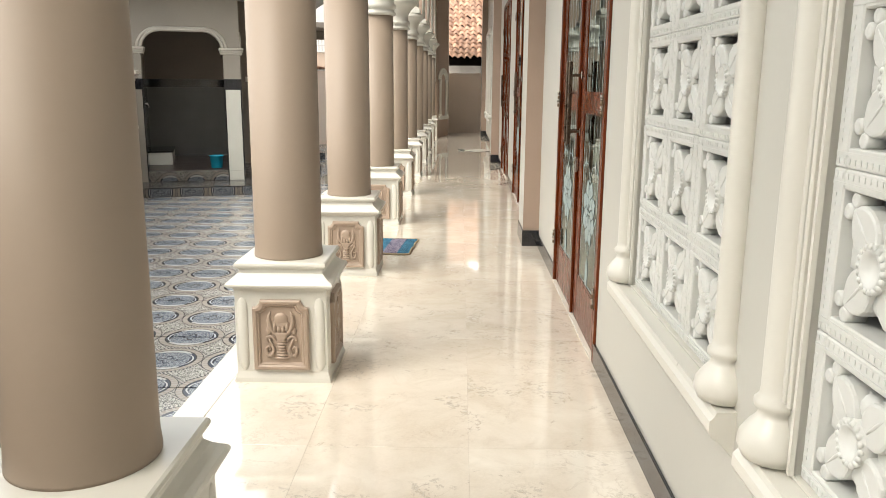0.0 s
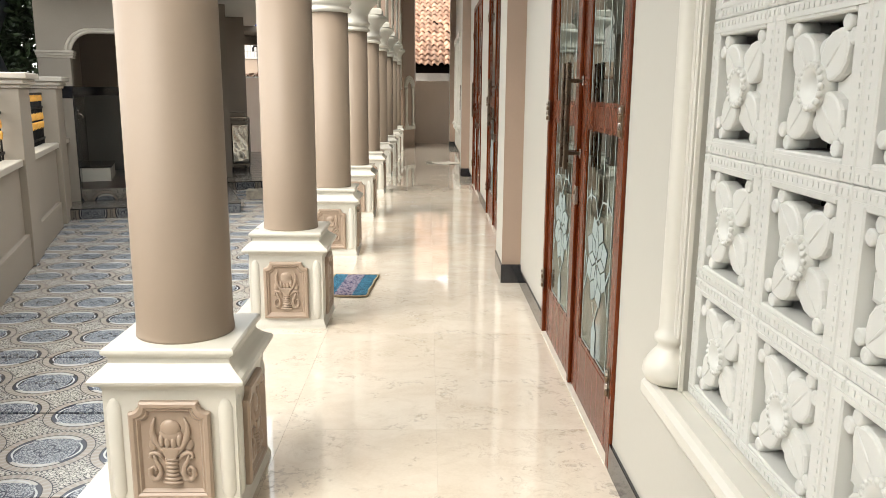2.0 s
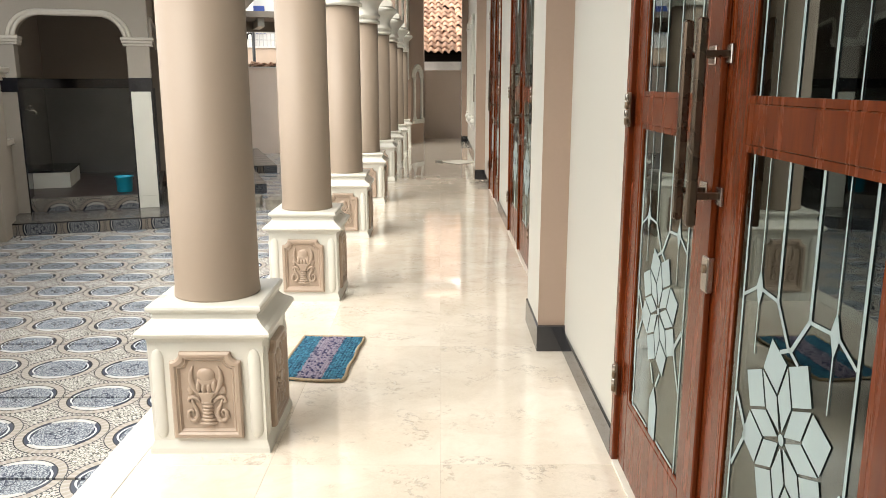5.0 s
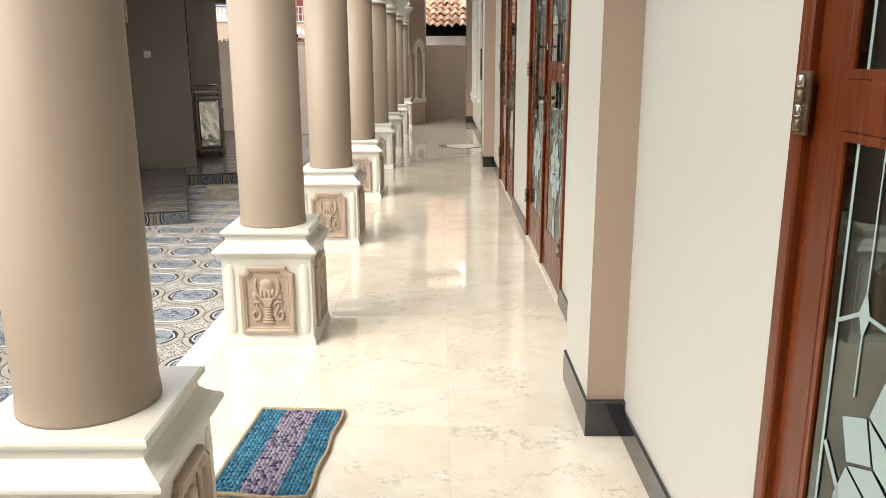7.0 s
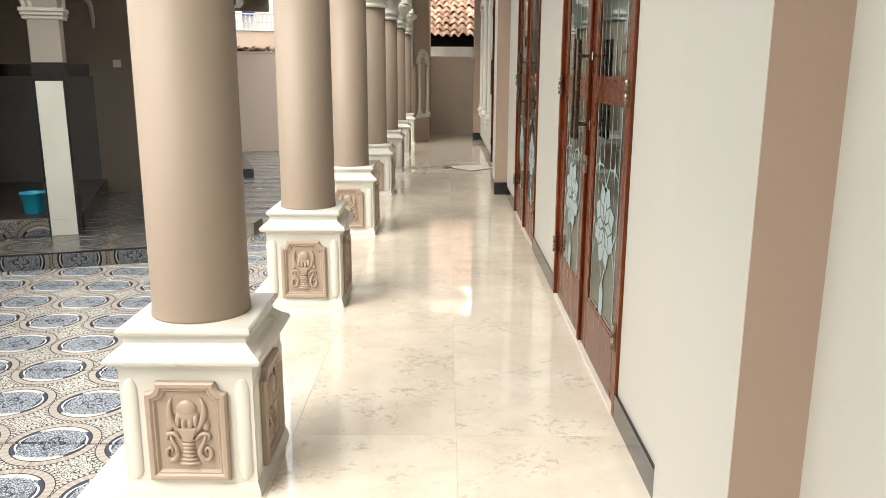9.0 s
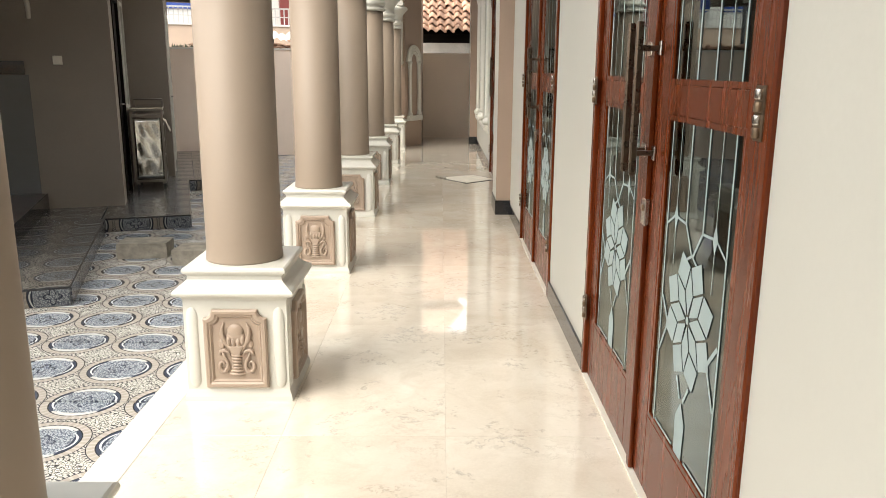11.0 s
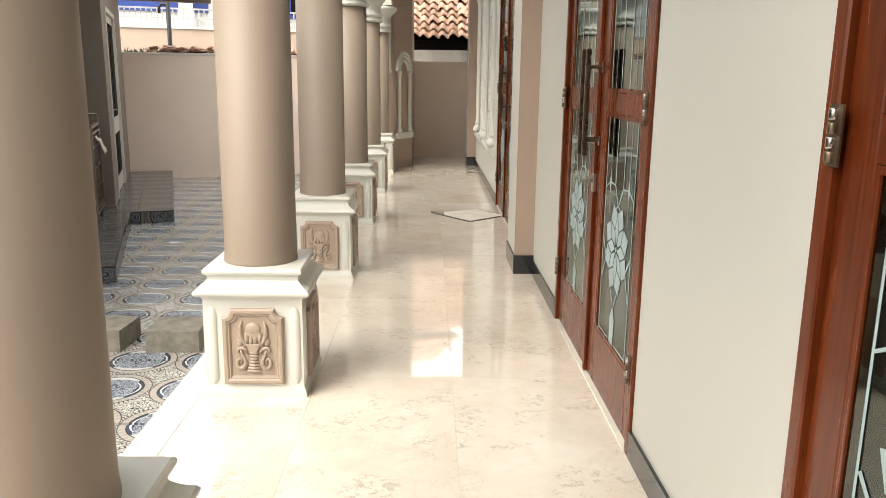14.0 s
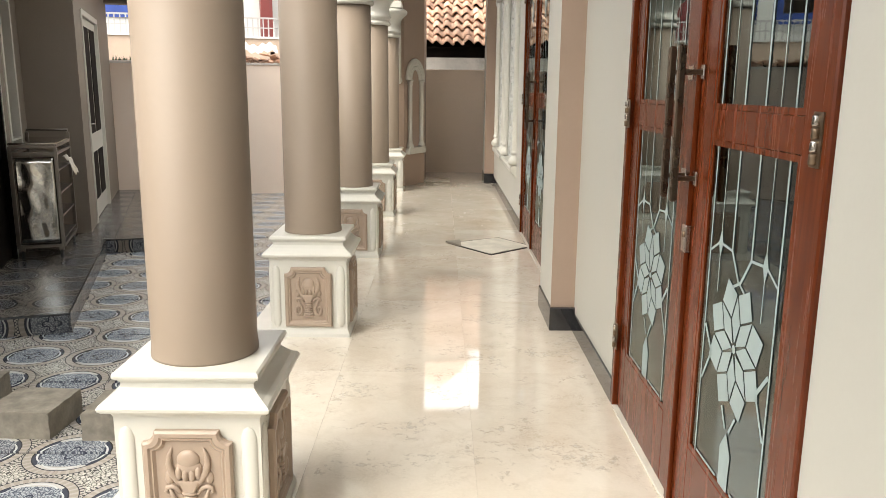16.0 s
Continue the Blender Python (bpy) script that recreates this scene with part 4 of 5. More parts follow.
part("tile_band", block(-2.30, w0 + 0.004, v0 - 0.006, v1 + 0.006, 1.15, 1.30), BLACK, wash, "black tile band")
part("tile_facing", block(w1 + 0.012, -0.600, v0 - 0.005, v0 - 0.001, -0.02, 1.149), BATHWHITE, wash, "white glazed facing")
part("tile_facing", block(w1 + 0.012, -0.600, v0 - 0.0055, v0 - 0.001, P0 + 0.002, -0.022), BATHWHITE, wash, "white glazed facing")
part("tile_edge", block(w1 - 0.003, w1 + 0.011, v0 - 0.006, v1, P0 + 0.001, 1.149), BLACK, wash)
part("tile_edge", block(-0.599, -0.582, v0 - 0.006, v1, P0 + 0.001, 1.149), BLACK, wash)
part("tile_edge", block(w0 - 0.010, w0 + 0.004, v0 - 0.006, v1, P0 + 0.001, 1.149), BLACK, wash)
# side arch, between the corner pier and the back wall
bm = bmesh.new()
pts = [(0.935 + 1.1325 + x, spring + z) for x, z in flat_arch(1.1325, rise)] + [(3.2, top), (0.935, top)]
prism(bm, pts, 0, -0.82, -0.585)
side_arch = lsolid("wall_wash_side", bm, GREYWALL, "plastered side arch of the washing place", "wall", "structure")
bm = bmesh.new()
tube(bm, [(-0.575, 0.935 + 1.1325 + x, spring + z) for x, z in flat_arch(1.15, rise)], 0.026, 8)
part("arch_moulding", bm, FENCETRIM, side_arch, "white arch moulding")

wash_floor = lsolid("floor_wash", block(-2.05, -0.585, 0.715, 3.2, P0 + 0.001, -0.004), BATHFLOOR, "dark raised wash-room floor", "floor", "structure")
riser_mesh = mesh_of("riser_tile", block(-0.185, 0.185, -0.006, 0.0, P0 + 0.004, -0.005), RISER)
for k in range(3):
    t = new("riser_tile", riser_mesh)
    t.parent, t.matrix_local = wash_floor, pose(w0 + 0.187 + 0.37 * k, 0.713, 0)
part("edge_trim", block(-0.584, -0.574, 0.94, 3.19, P0 + 0.002, -0.002), BLACK, wash_floor)
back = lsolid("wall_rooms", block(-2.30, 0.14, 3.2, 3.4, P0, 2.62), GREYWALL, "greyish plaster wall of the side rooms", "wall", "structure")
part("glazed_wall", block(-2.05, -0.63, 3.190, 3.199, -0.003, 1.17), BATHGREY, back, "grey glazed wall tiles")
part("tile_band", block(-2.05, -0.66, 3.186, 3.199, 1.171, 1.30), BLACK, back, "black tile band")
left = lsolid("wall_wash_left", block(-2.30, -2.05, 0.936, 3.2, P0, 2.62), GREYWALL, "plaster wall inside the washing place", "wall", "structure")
part("glazed_wall", block(-2.049, -2.040, 0.94, 3.185, -0.003, 1.17), BATHGREY, left, "grey glazed wall tiles")
part("tile_band", block(-2.049, -2.036, 0.94, 3.185, 1.171, 1.30), BLACK, left, "black tile band")
ledge = empty("ledge", "low white tiled ledge with a dark stone top", "ledge", m=LM)
part("body", block(-2.035, -1.63, 1.60, 2.55, -0.003, 0.185), BATHWHITE, ledge)
part("top", block(-2.035, -1.615, 1.585, 2.56, 0.186, 0.206, bevel=0.003), BLACK, ledge, "dark polished top")

tap = empty("tap", "chrome wall tap in the washing place", "tap", m=LM)
bm = bmesh.new()
tube(bm, [(-2.037, 1.60, 0.93), (-1.99, 1.60, 0.93), (-1.94, 1.60, 0.925), (-1.925, 1.60, 0.90), (-1.924, 1.60, 0.875)], [0.016, 0.014, 0.012, 0.012, 0.013], 10)
part("spout", bm, STEEL, tap)
part("valve", lathe(bmesh.new(), [(0.013, 0.0), (0.013, 0.03), (0.022, 0.034), (0.022, 0.046), (0.008, 0.052)], 12, (-1.985, 1.60, 0.938)), STEEL, tap)

bucket = empty("bucket", "blue plastic bucket with a wire handle on the wash-room floor", "bucket", m=LM @ pose(-0.98, 1.02, -0.004))
bm = bmesh.new()
lathe(bm, [(0.078, 0.0), (0.082, 0.006), (0.098, 0.17), (0.108, 0.172), (0.110, 0.184), (0.104, 0.186), (0.094, 0.178), (0.076, 0.012)], 28)
part("pail", bm, BLUEPLASTIC, bucket)
part("handle", tube(bmesh.new(), [(0.110 * math.cos(a), 0.02 - 0.02 * math.sin(a), 0.165 - 0.10 * math.sin(a) * 0.6) for a in [math.pi * k / 12 for k in range(13)]], 0.003, 6), STEEL, bucket)

switch = empty("light_switch", "ivory wall light switch on the greyish wall", "switch", m=LM @ pose(-0.36, 3.199, 1.31))
part("plate", block(-0.043, 0.043, -0.010, 0.0, -0.043, 0.043, bevel=0.004), PLASTIC, switch)
part("rocker", block(-0.018, 0.018, -0.015, -0.0105, -0.026, 0.026, bevel=0.002), PLASTIC, switch)

# side rooms
lsolid("wall_room_side", block(0.0, 0.14, 3.401, 3.55, P0, 2.62), GREYWALL, "greyish plaster wall beside the dark door", "wall", "structure")
bm = bmesh.new()
box(bm, 0.0, 0.14, 4.40, 4.62, P0, 2.62)
box(bm, 0.0, 0.14, 5.10, 5.4, P0, 2.62)
box(bm, 0.0, 0.14, 3.551, 4.399, 2.0, 2.62)
box(bm, 0.0, 0.14, 4.621, 5.099, 2.0, 2.62)
box(bm, 0.0, 0.14, 4.621, 5.099, P0, 0.75)
lsolid("wall_room_flank", bm, GREYWALL, "greyish plaster wall with a dark door and window", "wall", "structure")


def side_door(name, u, a, b, label, pale=False):
    d = empty(name, label, "door", m=LM)
    bm = bmesh.new()
    box(bm, u - 0.10, u + 0.012, a, a + 0.06, P0, 2.0, bevel=0.003)
    box(bm, u - 0.10, u + 0.012, b - 0.06, b, P0, 2.0, bevel=0.003)
    box(bm, u - 0.10, u + 0.012, a + 0.06, b - 0.06, 1.94, 2.0, bevel=0.003)
    part("door_frame", bm, CREAM if pale else DARKWOOD_VOID, d, "cream painted frame" if pale else "dark frame")
    if not pale:
        part("frame_trim", block(u + 0.0125, u + 0.018, b - 0.022, b, P0, 2.0), CREAM, d, "thin cream trim")
    bm = block(u - 0.06, u - 0.02, a + 0.062, b - 0.062, P0 + 0.01, 1.938, bevel=0.003)
    mat_leaf = CREAM if pale else DARKWOOD_VOID
    leaf = part("leaf", bm, mat_leaf, d)
    w = b - a - 0.124
    if pale:
        for z0, z1 in ((0.05, 0.55), (0.75, 1.85)):
            for f0, f1 in ((0.12, 0.46), (0.54, 0.88)):
                part("panel", block(u - 0.020, u - 0.012, a + 0.062 + w * f0, a + 0.062 + w * f1, z0, z1, bevel=0.003), DARKWOOD_VOID, leaf, "dark inset panel")
    bm = bmesh.new()
    tube(bm, [(u - 0.02, a + 0.12, 0.86), (u + 0.03, a + 0.12, 0.86), (u + 0.035, a + 0.22, 0.86)], 0.008, 8)
    box(bm, u - 0.02, u - 0.012, a + 0.095, a + 0.145, 0.74, 0.94, bevel=0.002)
    part("handle", bm, STEEL, leaf, "steel lever handle")
    return d


side_door("side_door", 0.14, 3.552, 4.398, "dark wooden side door with thin cream trim, closed")
win = empty("side_window", "narrow dark side window in a cream frame", "window", m=LM)
bm = bmesh.new()
for a, b, z0, z1 in ((4.622, 4.672, 0.752, 1.998), (5.048, 5.098, 0.752, 1.998), (4.672, 5.048, 0.752, 0.80), (4.672, 5.048, 1.95, 1.998)):
    box(bm, 0.03, 0.152, a, b, z0, z1, bevel=0.003)
part("window_frame", bm, CREAM, win)
# opaque pane, coloured near-black for the dim room behind it
part("pane", block(0.06, 0.066, 4.672, 5.048, 0.80, 1.95), DARKWOOD_VOID, win, "near-black pane with the room's darkness in its colour")
bm = bmesh.new()
box(bm, 0.14, 0.62, 5.4, 5.56, P0, 2.62)
box(bm, 0.48, 0.62, 7.45, 8.86, YARD, 2.62)
box(bm, 0.48, 0.62, 5.561, 5.93, P0, 2.62)
box(bm, 0.48, 0.62, 5.931, 7.449, 2.0, 2.62)
lsolid("wall_far_rooms", bm, GREYWALL, "greyish plaster wall of the far side rooms", "wall", "structure")
# solid near-black blocks in place of the unlit rooms, darkness set by colour
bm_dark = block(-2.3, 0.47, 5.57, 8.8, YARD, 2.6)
lsolid("room_inside", bm_dark, DIMROOM, "solid near-black block painted as the dark inside of the far rooms", "room", "structure")
lsolid("room_inside_near", block(-2.3, -0.05, 3.41, 5.39, YARD, 2.6), DIMROOM, "solid near-black block painted as the dark inside of the near rooms", "room", "structure")
side_door("panelled_door", 0.62, 5.932, 7.448, "cream panelled far side door, closed", True)
lsolid("roof_side", block(-2.45, 1.0, -0.05, 9.0, 2.62, 2.76), CREAM, "flat concrete roof over the side rooms", "roof", "structure")
beam = lsolid("eave_beam", block(0.45, 1.9, 8.62, 8.82, 2.30, 2.50), GREYWALL, "plastered beam under the far eave", "beam", "structure")
part("bracket", block(1.25, 1.38, 7.6, 8.62, 2.34, 2.50), CREAM, beam)
part("eave", block(0.45, 1.9, 7.4, 8.9, 2.502, 2.618), GREYWALL, beam)

# far courtyard wall
yard_wall = lsolid("wall_yard_end", block(0.60, 4.15, 8.86, 9.02, YARD, 1.55), ENDWALL, "beige plaster wall at the end of the courtyard", "wall", "structure")
part("coping", block(0.60, 4.15, 8.84, 9.04, 1.551, 1.585, bevel=0.006), HOUSEWHITE, yard_wall, "pale mortar coping")

# ---- fence wall on the street side ----
fence = lsolid("fence_wall", block(-2.26, -2.06, -10.6, 0.69, YARD, 0.60), FENCE, "cream fence wall with iron grilles", "fence", "structure")
part("skirt", block(-2.065, -2.02, -10.6, -0.52, YARD, 0.0, bevel=0.006), FENCE, fence)
part("rail", block(-2.30, -2.02, -10.6, 0.69, 0.601, 0.66, bevel=0.006), FENCETRIM, fence, "white top rail")
FENCE_PIERS = [-0.05 - 2.36 * k for k in range(5)]
for c in FENCE_PIERS:
    part("post", block(-2.31, -2.00, c - 0.27, c + 0.27, YARD + 0.002, 1.27, bevel=0.005), FENCE, fence)
    bm = bmesh.new()
    box(bm, -2.33, -1.98, c - 0.29, c + 0.29, 1.27, 1.30, bevel=0.005)
    box(bm, -2.36, -1.95, c - 0.32, c + 0.32, 1.301, 1.345, bevel=0.008)
    box(bm, -2.39, -1.92, c - 0.35, c + 0.35, 1.346, 1.40, bevel=0.008)
    part("post_cap", bm, FENCETRIM, fence, "stepped white cap")


def bar_mesh():
    bm = bmesh.new()
    tube(bm, [(0, 0, 0.0), (0, 0, 0.56)], 0.009, 6)
    return bm


bar_me = mesh_of("bar", bar_mesh(), IRON)
bm = bmesh.new()
lathe(bm, [(0.009, 0.0), (0.014, 0.010), (0.016, 0.026), (0.012, 0.045), (0.013, 0.054), (0.009, 0.068), (0.002, 0.088)], 8)
tip_me = mesh_of("finial", bm, GOLD)
for a, b in zip(FENCE_PIERS[1:], FENCE_PIERS):
    g = empty("iron_grille", "black iron grille with gold spear ornaments between the fence posts", "grille", "grilles of the fence", m=LM @ pose(-2.16, 0, 0.661))
    lo, hi = a + 0.28, b - 0.28
    n = int((hi - lo) / 0.095)
    for k in range(n):
        y = lo + (k + 0.5) * (hi - lo) / n
        o = new("bar", bar_me)
        o.parent, o.matrix_local = g, pose(0, y, 0.0)
        for z, tip in ((0.27, 0), (0.25, 180), (0.47, 0)):
            t = new("finial", tip_me)
            t.parent, t.matrix_local = o, pose(0.004, 0, z, tip)
    for z in (0.06, 0.40, 0.55):
        part("crossbar", block(-0.012, 0.012, lo, hi, z - 0.012, z + 0.012), IRON, g)

# ---- trolley ----
cart = empty("kitchen_trolley", "dented steel kitchen trolley with dark shelves on castors", "trolley", m=LM @ pose(0.37, 4.20, P0))
hw, dp, zb, zt = 0.165, 0.78, 0.10, 0.93
bm = bmesh.new()
for x in (-hw, hw):
    for y in (0.0, dp):
        box(bm, x - 0.014, x + 0.014, y - 0.014, y + 0.014, zb, zt + (0.07 if y else 0.0), bevel=0.003)
for z in (zb + 0.012, zt - 0.06, zt):
    box(bm, -hw, hw, -0.012, 0.012, z - 0.012, z + 0.012)
    box(bm, -hw, hw, dp - 0.012, dp + 0.012, z - 0.012, z + 0.012)
    for x in (-hw, hw):
        box(bm, x - 0.012, x + 0.012, 0.012, dp - 0.012, z - 0.012, z + 0.012)
part("frame", bm, DULLSTEEL, cart)
bm = bmesh.new()
n = 14
grid = [[bm.verts.new((-hw + 0.016 + (2 * hw - 0.032) * i / n, -0.004 + 0.003 * math.sin(i * 0.9 + j * 0.5) * math.sin(j * 0.7), zb + 0.03 + (zt - zb - 0.12) * j / n)) for i in range(n + 1)] for j in range(n + 1)]
for j in range(n):
    for i in range(n):
        bm.faces.new((grid[j][i], grid[j][i + 1], grid[j + 1][i + 1], grid[j + 1][i])).smooth = True
geo = bmesh.ops.extrude_face_region(bm, geom=list(bm.faces))
bmesh.ops.translate(bm, verts=[v for v in geo["geom"] if isinstance(v, bmesh.types.BMVert)], vec=(0, 0.012, 0))
part("end_sheet", bm, CART, cart, "dented reflective steel sheet")
part("back_sheet", block(-hw - 0.002, -hw + 0.006, 0.016, dp - 0.016, zb + 0.03, zt - 0.08), CART, cart)
for k in range(4):
    z = zb + 0.05 + k * 0.19
    part("shelf", block(-hw + 0.008, hw + 0.004, 0.02, dp - 0.02, z, z + 0.014), DULLSTEEL, cart)
part("top", block(-hw - 0.01, hw + 0.01, -0.01, dp + 0.01, zt + 0.013, zt + 0.028, bevel=0.003), CART, cart)
part("rail", tube(bmesh.new(), [(-hw, dp, zt + 0.03), (-hw, dp, zt + 0.09), (hw, dp, zt + 0.09), (hw, dp, zt + 0.03)], 0.010, 8), DULLSTEEL, cart)
for x in (-hw + 0.02, hw - 0.02):
    for y in (0.03, dp - 0.03):
        bm = bmesh.new()
        lathe(bm, [(0.030, -0.011), (0.038, -0.008), (0.038, 0.008), (0.030, 0.011)], 16)
        turned(bm, pose(x, y, 0.038, 0, 90, 0))
        wheel = part("castor", bm, RUBBER, cart)
        part("fork", block(x - 0.018, x + 0.018, y - 0.014, y + 0.014, 0.065, zb, bevel=0.002), DULLSTEEL, wheel)
cloth = bmesh.new()
n = 8
grid = [[cloth.verts.new((hw - 0.02 + 0.09 * i / n + 0.01 * math.sin(j), 0.50 + 0.02 * j + 0.01 * math.sin(i * 2.0), 0.80 - 0.16 * (i / n) ** 2 + 0.012 * math.sin(i * 1.7 + j))) for i in range(n + 1)] for j in range(n + 1)]
for j in range(n):
    for i in range(n):
        cloth.faces.new((grid[j][i], grid[j][i + 1], grid[j + 1][i + 1], grid[j + 1][i])).smooth = True
geo = bmesh.ops.extrude_face_region(cloth, geom=list(cloth.faces))
bmesh.ops.translate(cloth, verts=[v for v in geo["geom"] if isinstance(v, bmesh.types.BMVert)], vec=(0, 0, 0.004))
part("cloth", cloth, CARD, cart, "crumpled pale rag on a shelf")

# ---- concrete blocks on the courtyard floor ----


def rough_block(w, d, h, seed):
    random.seed(seed)
    bm = block(-w / 2, w / 2, -d / 2, d / 2, 0, h)
    bmesh.ops.subdivide_edges(bm, edges=list(bm.edges), cuts=5, use_grid_fill=True)
    for v in bm.verts:
        edge = sum((abs(abs(v.co.x) - w / 2) < 1e-4, abs(abs(v.co.y) - d / 2) < 1e-4, abs(v.co.z - h) < 1e-4))
        k = 0.0022 if edge > 1 else 0.0004
        if v.co.z > 0.001:
            v.co += Vector([random.uniform(-k, k) for _ in range(3)])
    return bm


for i, (x, y, w, d, rz) in enumerate(((-1.885, 12.30, 0.30, 0.29, -3), (-1.45, 12.29, 0.30, 0.29, 2), (-2.38, 12.52, 0.40, 0.26, 6))):
    solid("concrete_block", rough_block(w, d, 0.125, i + 3), BLOCKGREY, "weathered grey concrete block on the courtyard tiles", "block", group="loose concrete blocks", m=pose(x, y, YARD + 0.001, 0, 0, rz))

# ---- rug and card on the corridor floor ----
rug = empty("doormat", "blue and lilac knitted rag doormat with a tan border", "doormat", m=pose(-0.437, 6.085, 0.0005, 0, 0, -4))
random.seed(5)
bm = bmesh.new()
W2, L2 = 0.149, 0.287
box(bm, -W2 + 0.004, W2 - 0.004, -L2 + 0.004, L2 - 0.004, 0.0, 0.008)
nx, ny = 22, 52
for j in range(ny):
    for i in range(nx):
        x = -W2 + 2 * W2 * (i + 0.5 + 0.25 * (j % 2)) / (nx + 0.25) + random.uniform(-0.001, 0.001)
        y = -L2 + 2 * L2 * (j + 0.5) / ny + 0.004 * math.sin(i * 0.3)
        lean = 0.55 if j % 2 else -0.55
        m = Matrix.LocRotScale((x, y, 0.0095 + random.uniform(-0.001, 0.0012)), Euler((0, 0, lean + random.uniform(-0.15, 0.15))), (0.0085, 0.0046, 0.0045))
        geo = bmesh.ops.create_icosphere(bm, subdivisions=1, radius=1.0, matrix=m)
        for v in geo["verts"]:
            for f in v.link_faces:
                f.smooth = True
part("weave", bm, RUG, rug, "knitted blue and lilac stripes")
pts = [(v[0], v[1], 0.009 + random.uniform(-0.001, 0.001)) for v in [(-W2 + 2 * W2 * i / 20, -L2 + 0.006 * math.sin(i * 0.36)) for i in range(20)] + [(W2 + 0.004 * math.sin(j * 0.25 * 64 / 36), -L2 + 2 * L2 * j / 36) for j in range(36)] + [(W2 - 2 * W2 * i / 20, L2) for i in range(20)] + [(-W2, L2 - 2 * L2 * j / 36) for j in range(37)]]
part("border", tube(bmesh.new(), pts, 0.0075, 6), YARN, rug, "tan crocheted border")

card = bmesh.new()
prism(card, [(-0.22, -0.24), (0.24, -0.20), (0.26, 0.22), (-0.20, 0.27)], 2, 0.002, 0.006)
card_ob = solid("cardboard_sheet", card, CARD, "flat pale cardboard sheet with a thin dark border on the marble floor", "cardboard", m=pose(0.405, 15.13, 0.0, 0, 0, 38))
# near-black sheet slightly larger than the card, showing as a border
part("dark_border", prism(bmesh.new(), [(-0.245, -0.268), (0.265, -0.223), (0.288, 0.245), (-0.222, 0.298)], 2, 0.0, 0.0018), DARKWOOD_VOID, card_ob, "thin dark border")
part("lifted_corner", prism(bmesh.new(), [(-0.24, 0.10), (-0.10, 0.285), (-0.235, 0.31)], 2, 0.0062, 0.022, 0.001), CONCRETE, card_ob, "dark folded corner")

# ---- outside: neighbours, tiled roof, tree, ground ----
solid("ground", block(-400, 400, -400, 400, -0.60, -0.42), SOIL, "bare ground around the buildings", "ground", "structure")

behind = empty("neighbour_terrace", "peach neighbour terrace wall with a white railing and blue band", "building", m=LM @ pose(0, 13.2, -0.4))
part("wall", block(-3.0, 6.5, 0.0, 0.2, 0.0, 2.56), PEACH, behind)
part("coping", block(-3.0, 6.5, -0.03, 0.23, 2.561, 2.60), HOUSEWHITE, behind)
rail_me = mesh_of("railing_bar", block(-0.012, 0.012, -0.012, 0.012, 0.0, 0.34), RAILGREY)
for k in range(72):
    o = new("railing_bar", rail_me)
    o.parent, o.matrix_local = behind, pose(-1.6 + 0.1 * k, 0.1, 2.60)
part("railing_top", block(-1.7, 5.7, 0.08, 0.12, 2.94, 2.97), RAILGREY, behind)
part("railing_rail", block(-1.7, 5.7, 0.085, 0.115, 2.76, 2.78), RAILGREY, behind)
house = empty("neighbour_house", "white neighbour house with blue and dark red trim", "house", m=LM @ pose(0, 15.6, -0.4))
part("wall", block(-4.0, 8.0, 0.0, 3.0, 0.0, 6.0), HOUSEWHITE, house)
part("blue_band", block(-4.0, 2.2, -0.05, -0.002, 3.06, 3.85), BLUEPAINT, house, "blue painted band")
part("white_pillar", block(1.55, 1.85, -0.35, -0.06, 0.0, 6.0), HOUSEWHITE, house)
part("red_pillar", block(3.25, 3.50, -0.35, -0.06, 0.0, 6.0), REDPAINT, house, "dark red tiled pillar")
for k in range(3):
    w = part("window", block(4.0 + 1.2 * k, 4.75 + 1.2 * k, -0.03, -0.002, 3.0, 4.3), BLUEPAINT, house, "blue window")
    part("pane", block(4.08 + 1.2 * k, 4.67 + 1.2 * k, -0.04, -0.031, 3.08, 4.22), DARKWOOD_VOID, w)
part("roof", prism(bmesh.new(), [(-0.5, 6.0), (3.5, 6.0), (1.5, 7.4)], 0, -4.3, 8.3), CLAY, house)

pipe = empty("standpipe", "black plastic standpipe with a tap rising behind the courtyard wall", "pipe", m=LM @ pose(1.30, 9.35, -0.42))
bm = bmesh.new()
tube(bm, [(0, 0, 0), (0, 0, 2.80)], 0.035, 10)
part("riser", bm, PVC, pipe)
part("elbow", tube(bmesh.new(), [(0, 0, 2.70), (-0.05, 0, 2.73), (-0.10, 0, 2.73), (-0.13, 0, 2.68), (-0.13, 0, 2.60)], 0.022, 8), PVC, pipe)

random.seed(11)
heap = bmesh.new()
for k in range(150):
    m = pose(random.uniform(1.0, 3.4), random.uniform(8.86, 9.02), 1.60 + abs(random.gauss(0, 0.03)), random.uniform(-25, 25), random.uniform(-25, 25), random.uniform(0, 180))
    b = block(-random.uniform(0.04, 0.09), random.uniform(0.04, 0.09), -0.04, 0.04, -0.008, 0.008)
    b.transform(m)
    me = bpy.data.meshes.new("shard")
    b.to_mesh(me)
    b.free()
    heap.from_mesh(me)
    bpy.data.meshes.remove(me)
lsolid("broken_tile_heap", heap, CLAY, "heap of broken clay tile shards on the wall coping", "rubble", "stuff")
sheet = bmesh.new()
rows = [[sheet.verts.new((2.30 + 0.6 * i / 24, 9.15 + 0.25 * j / 4, 1.74 + 0.05 * math.sin(i * 1.3) * 0.4 + 0.03 * j + 0.02 * math.sin(i * 0.4))) for i in range(25)] for j in range(5)]
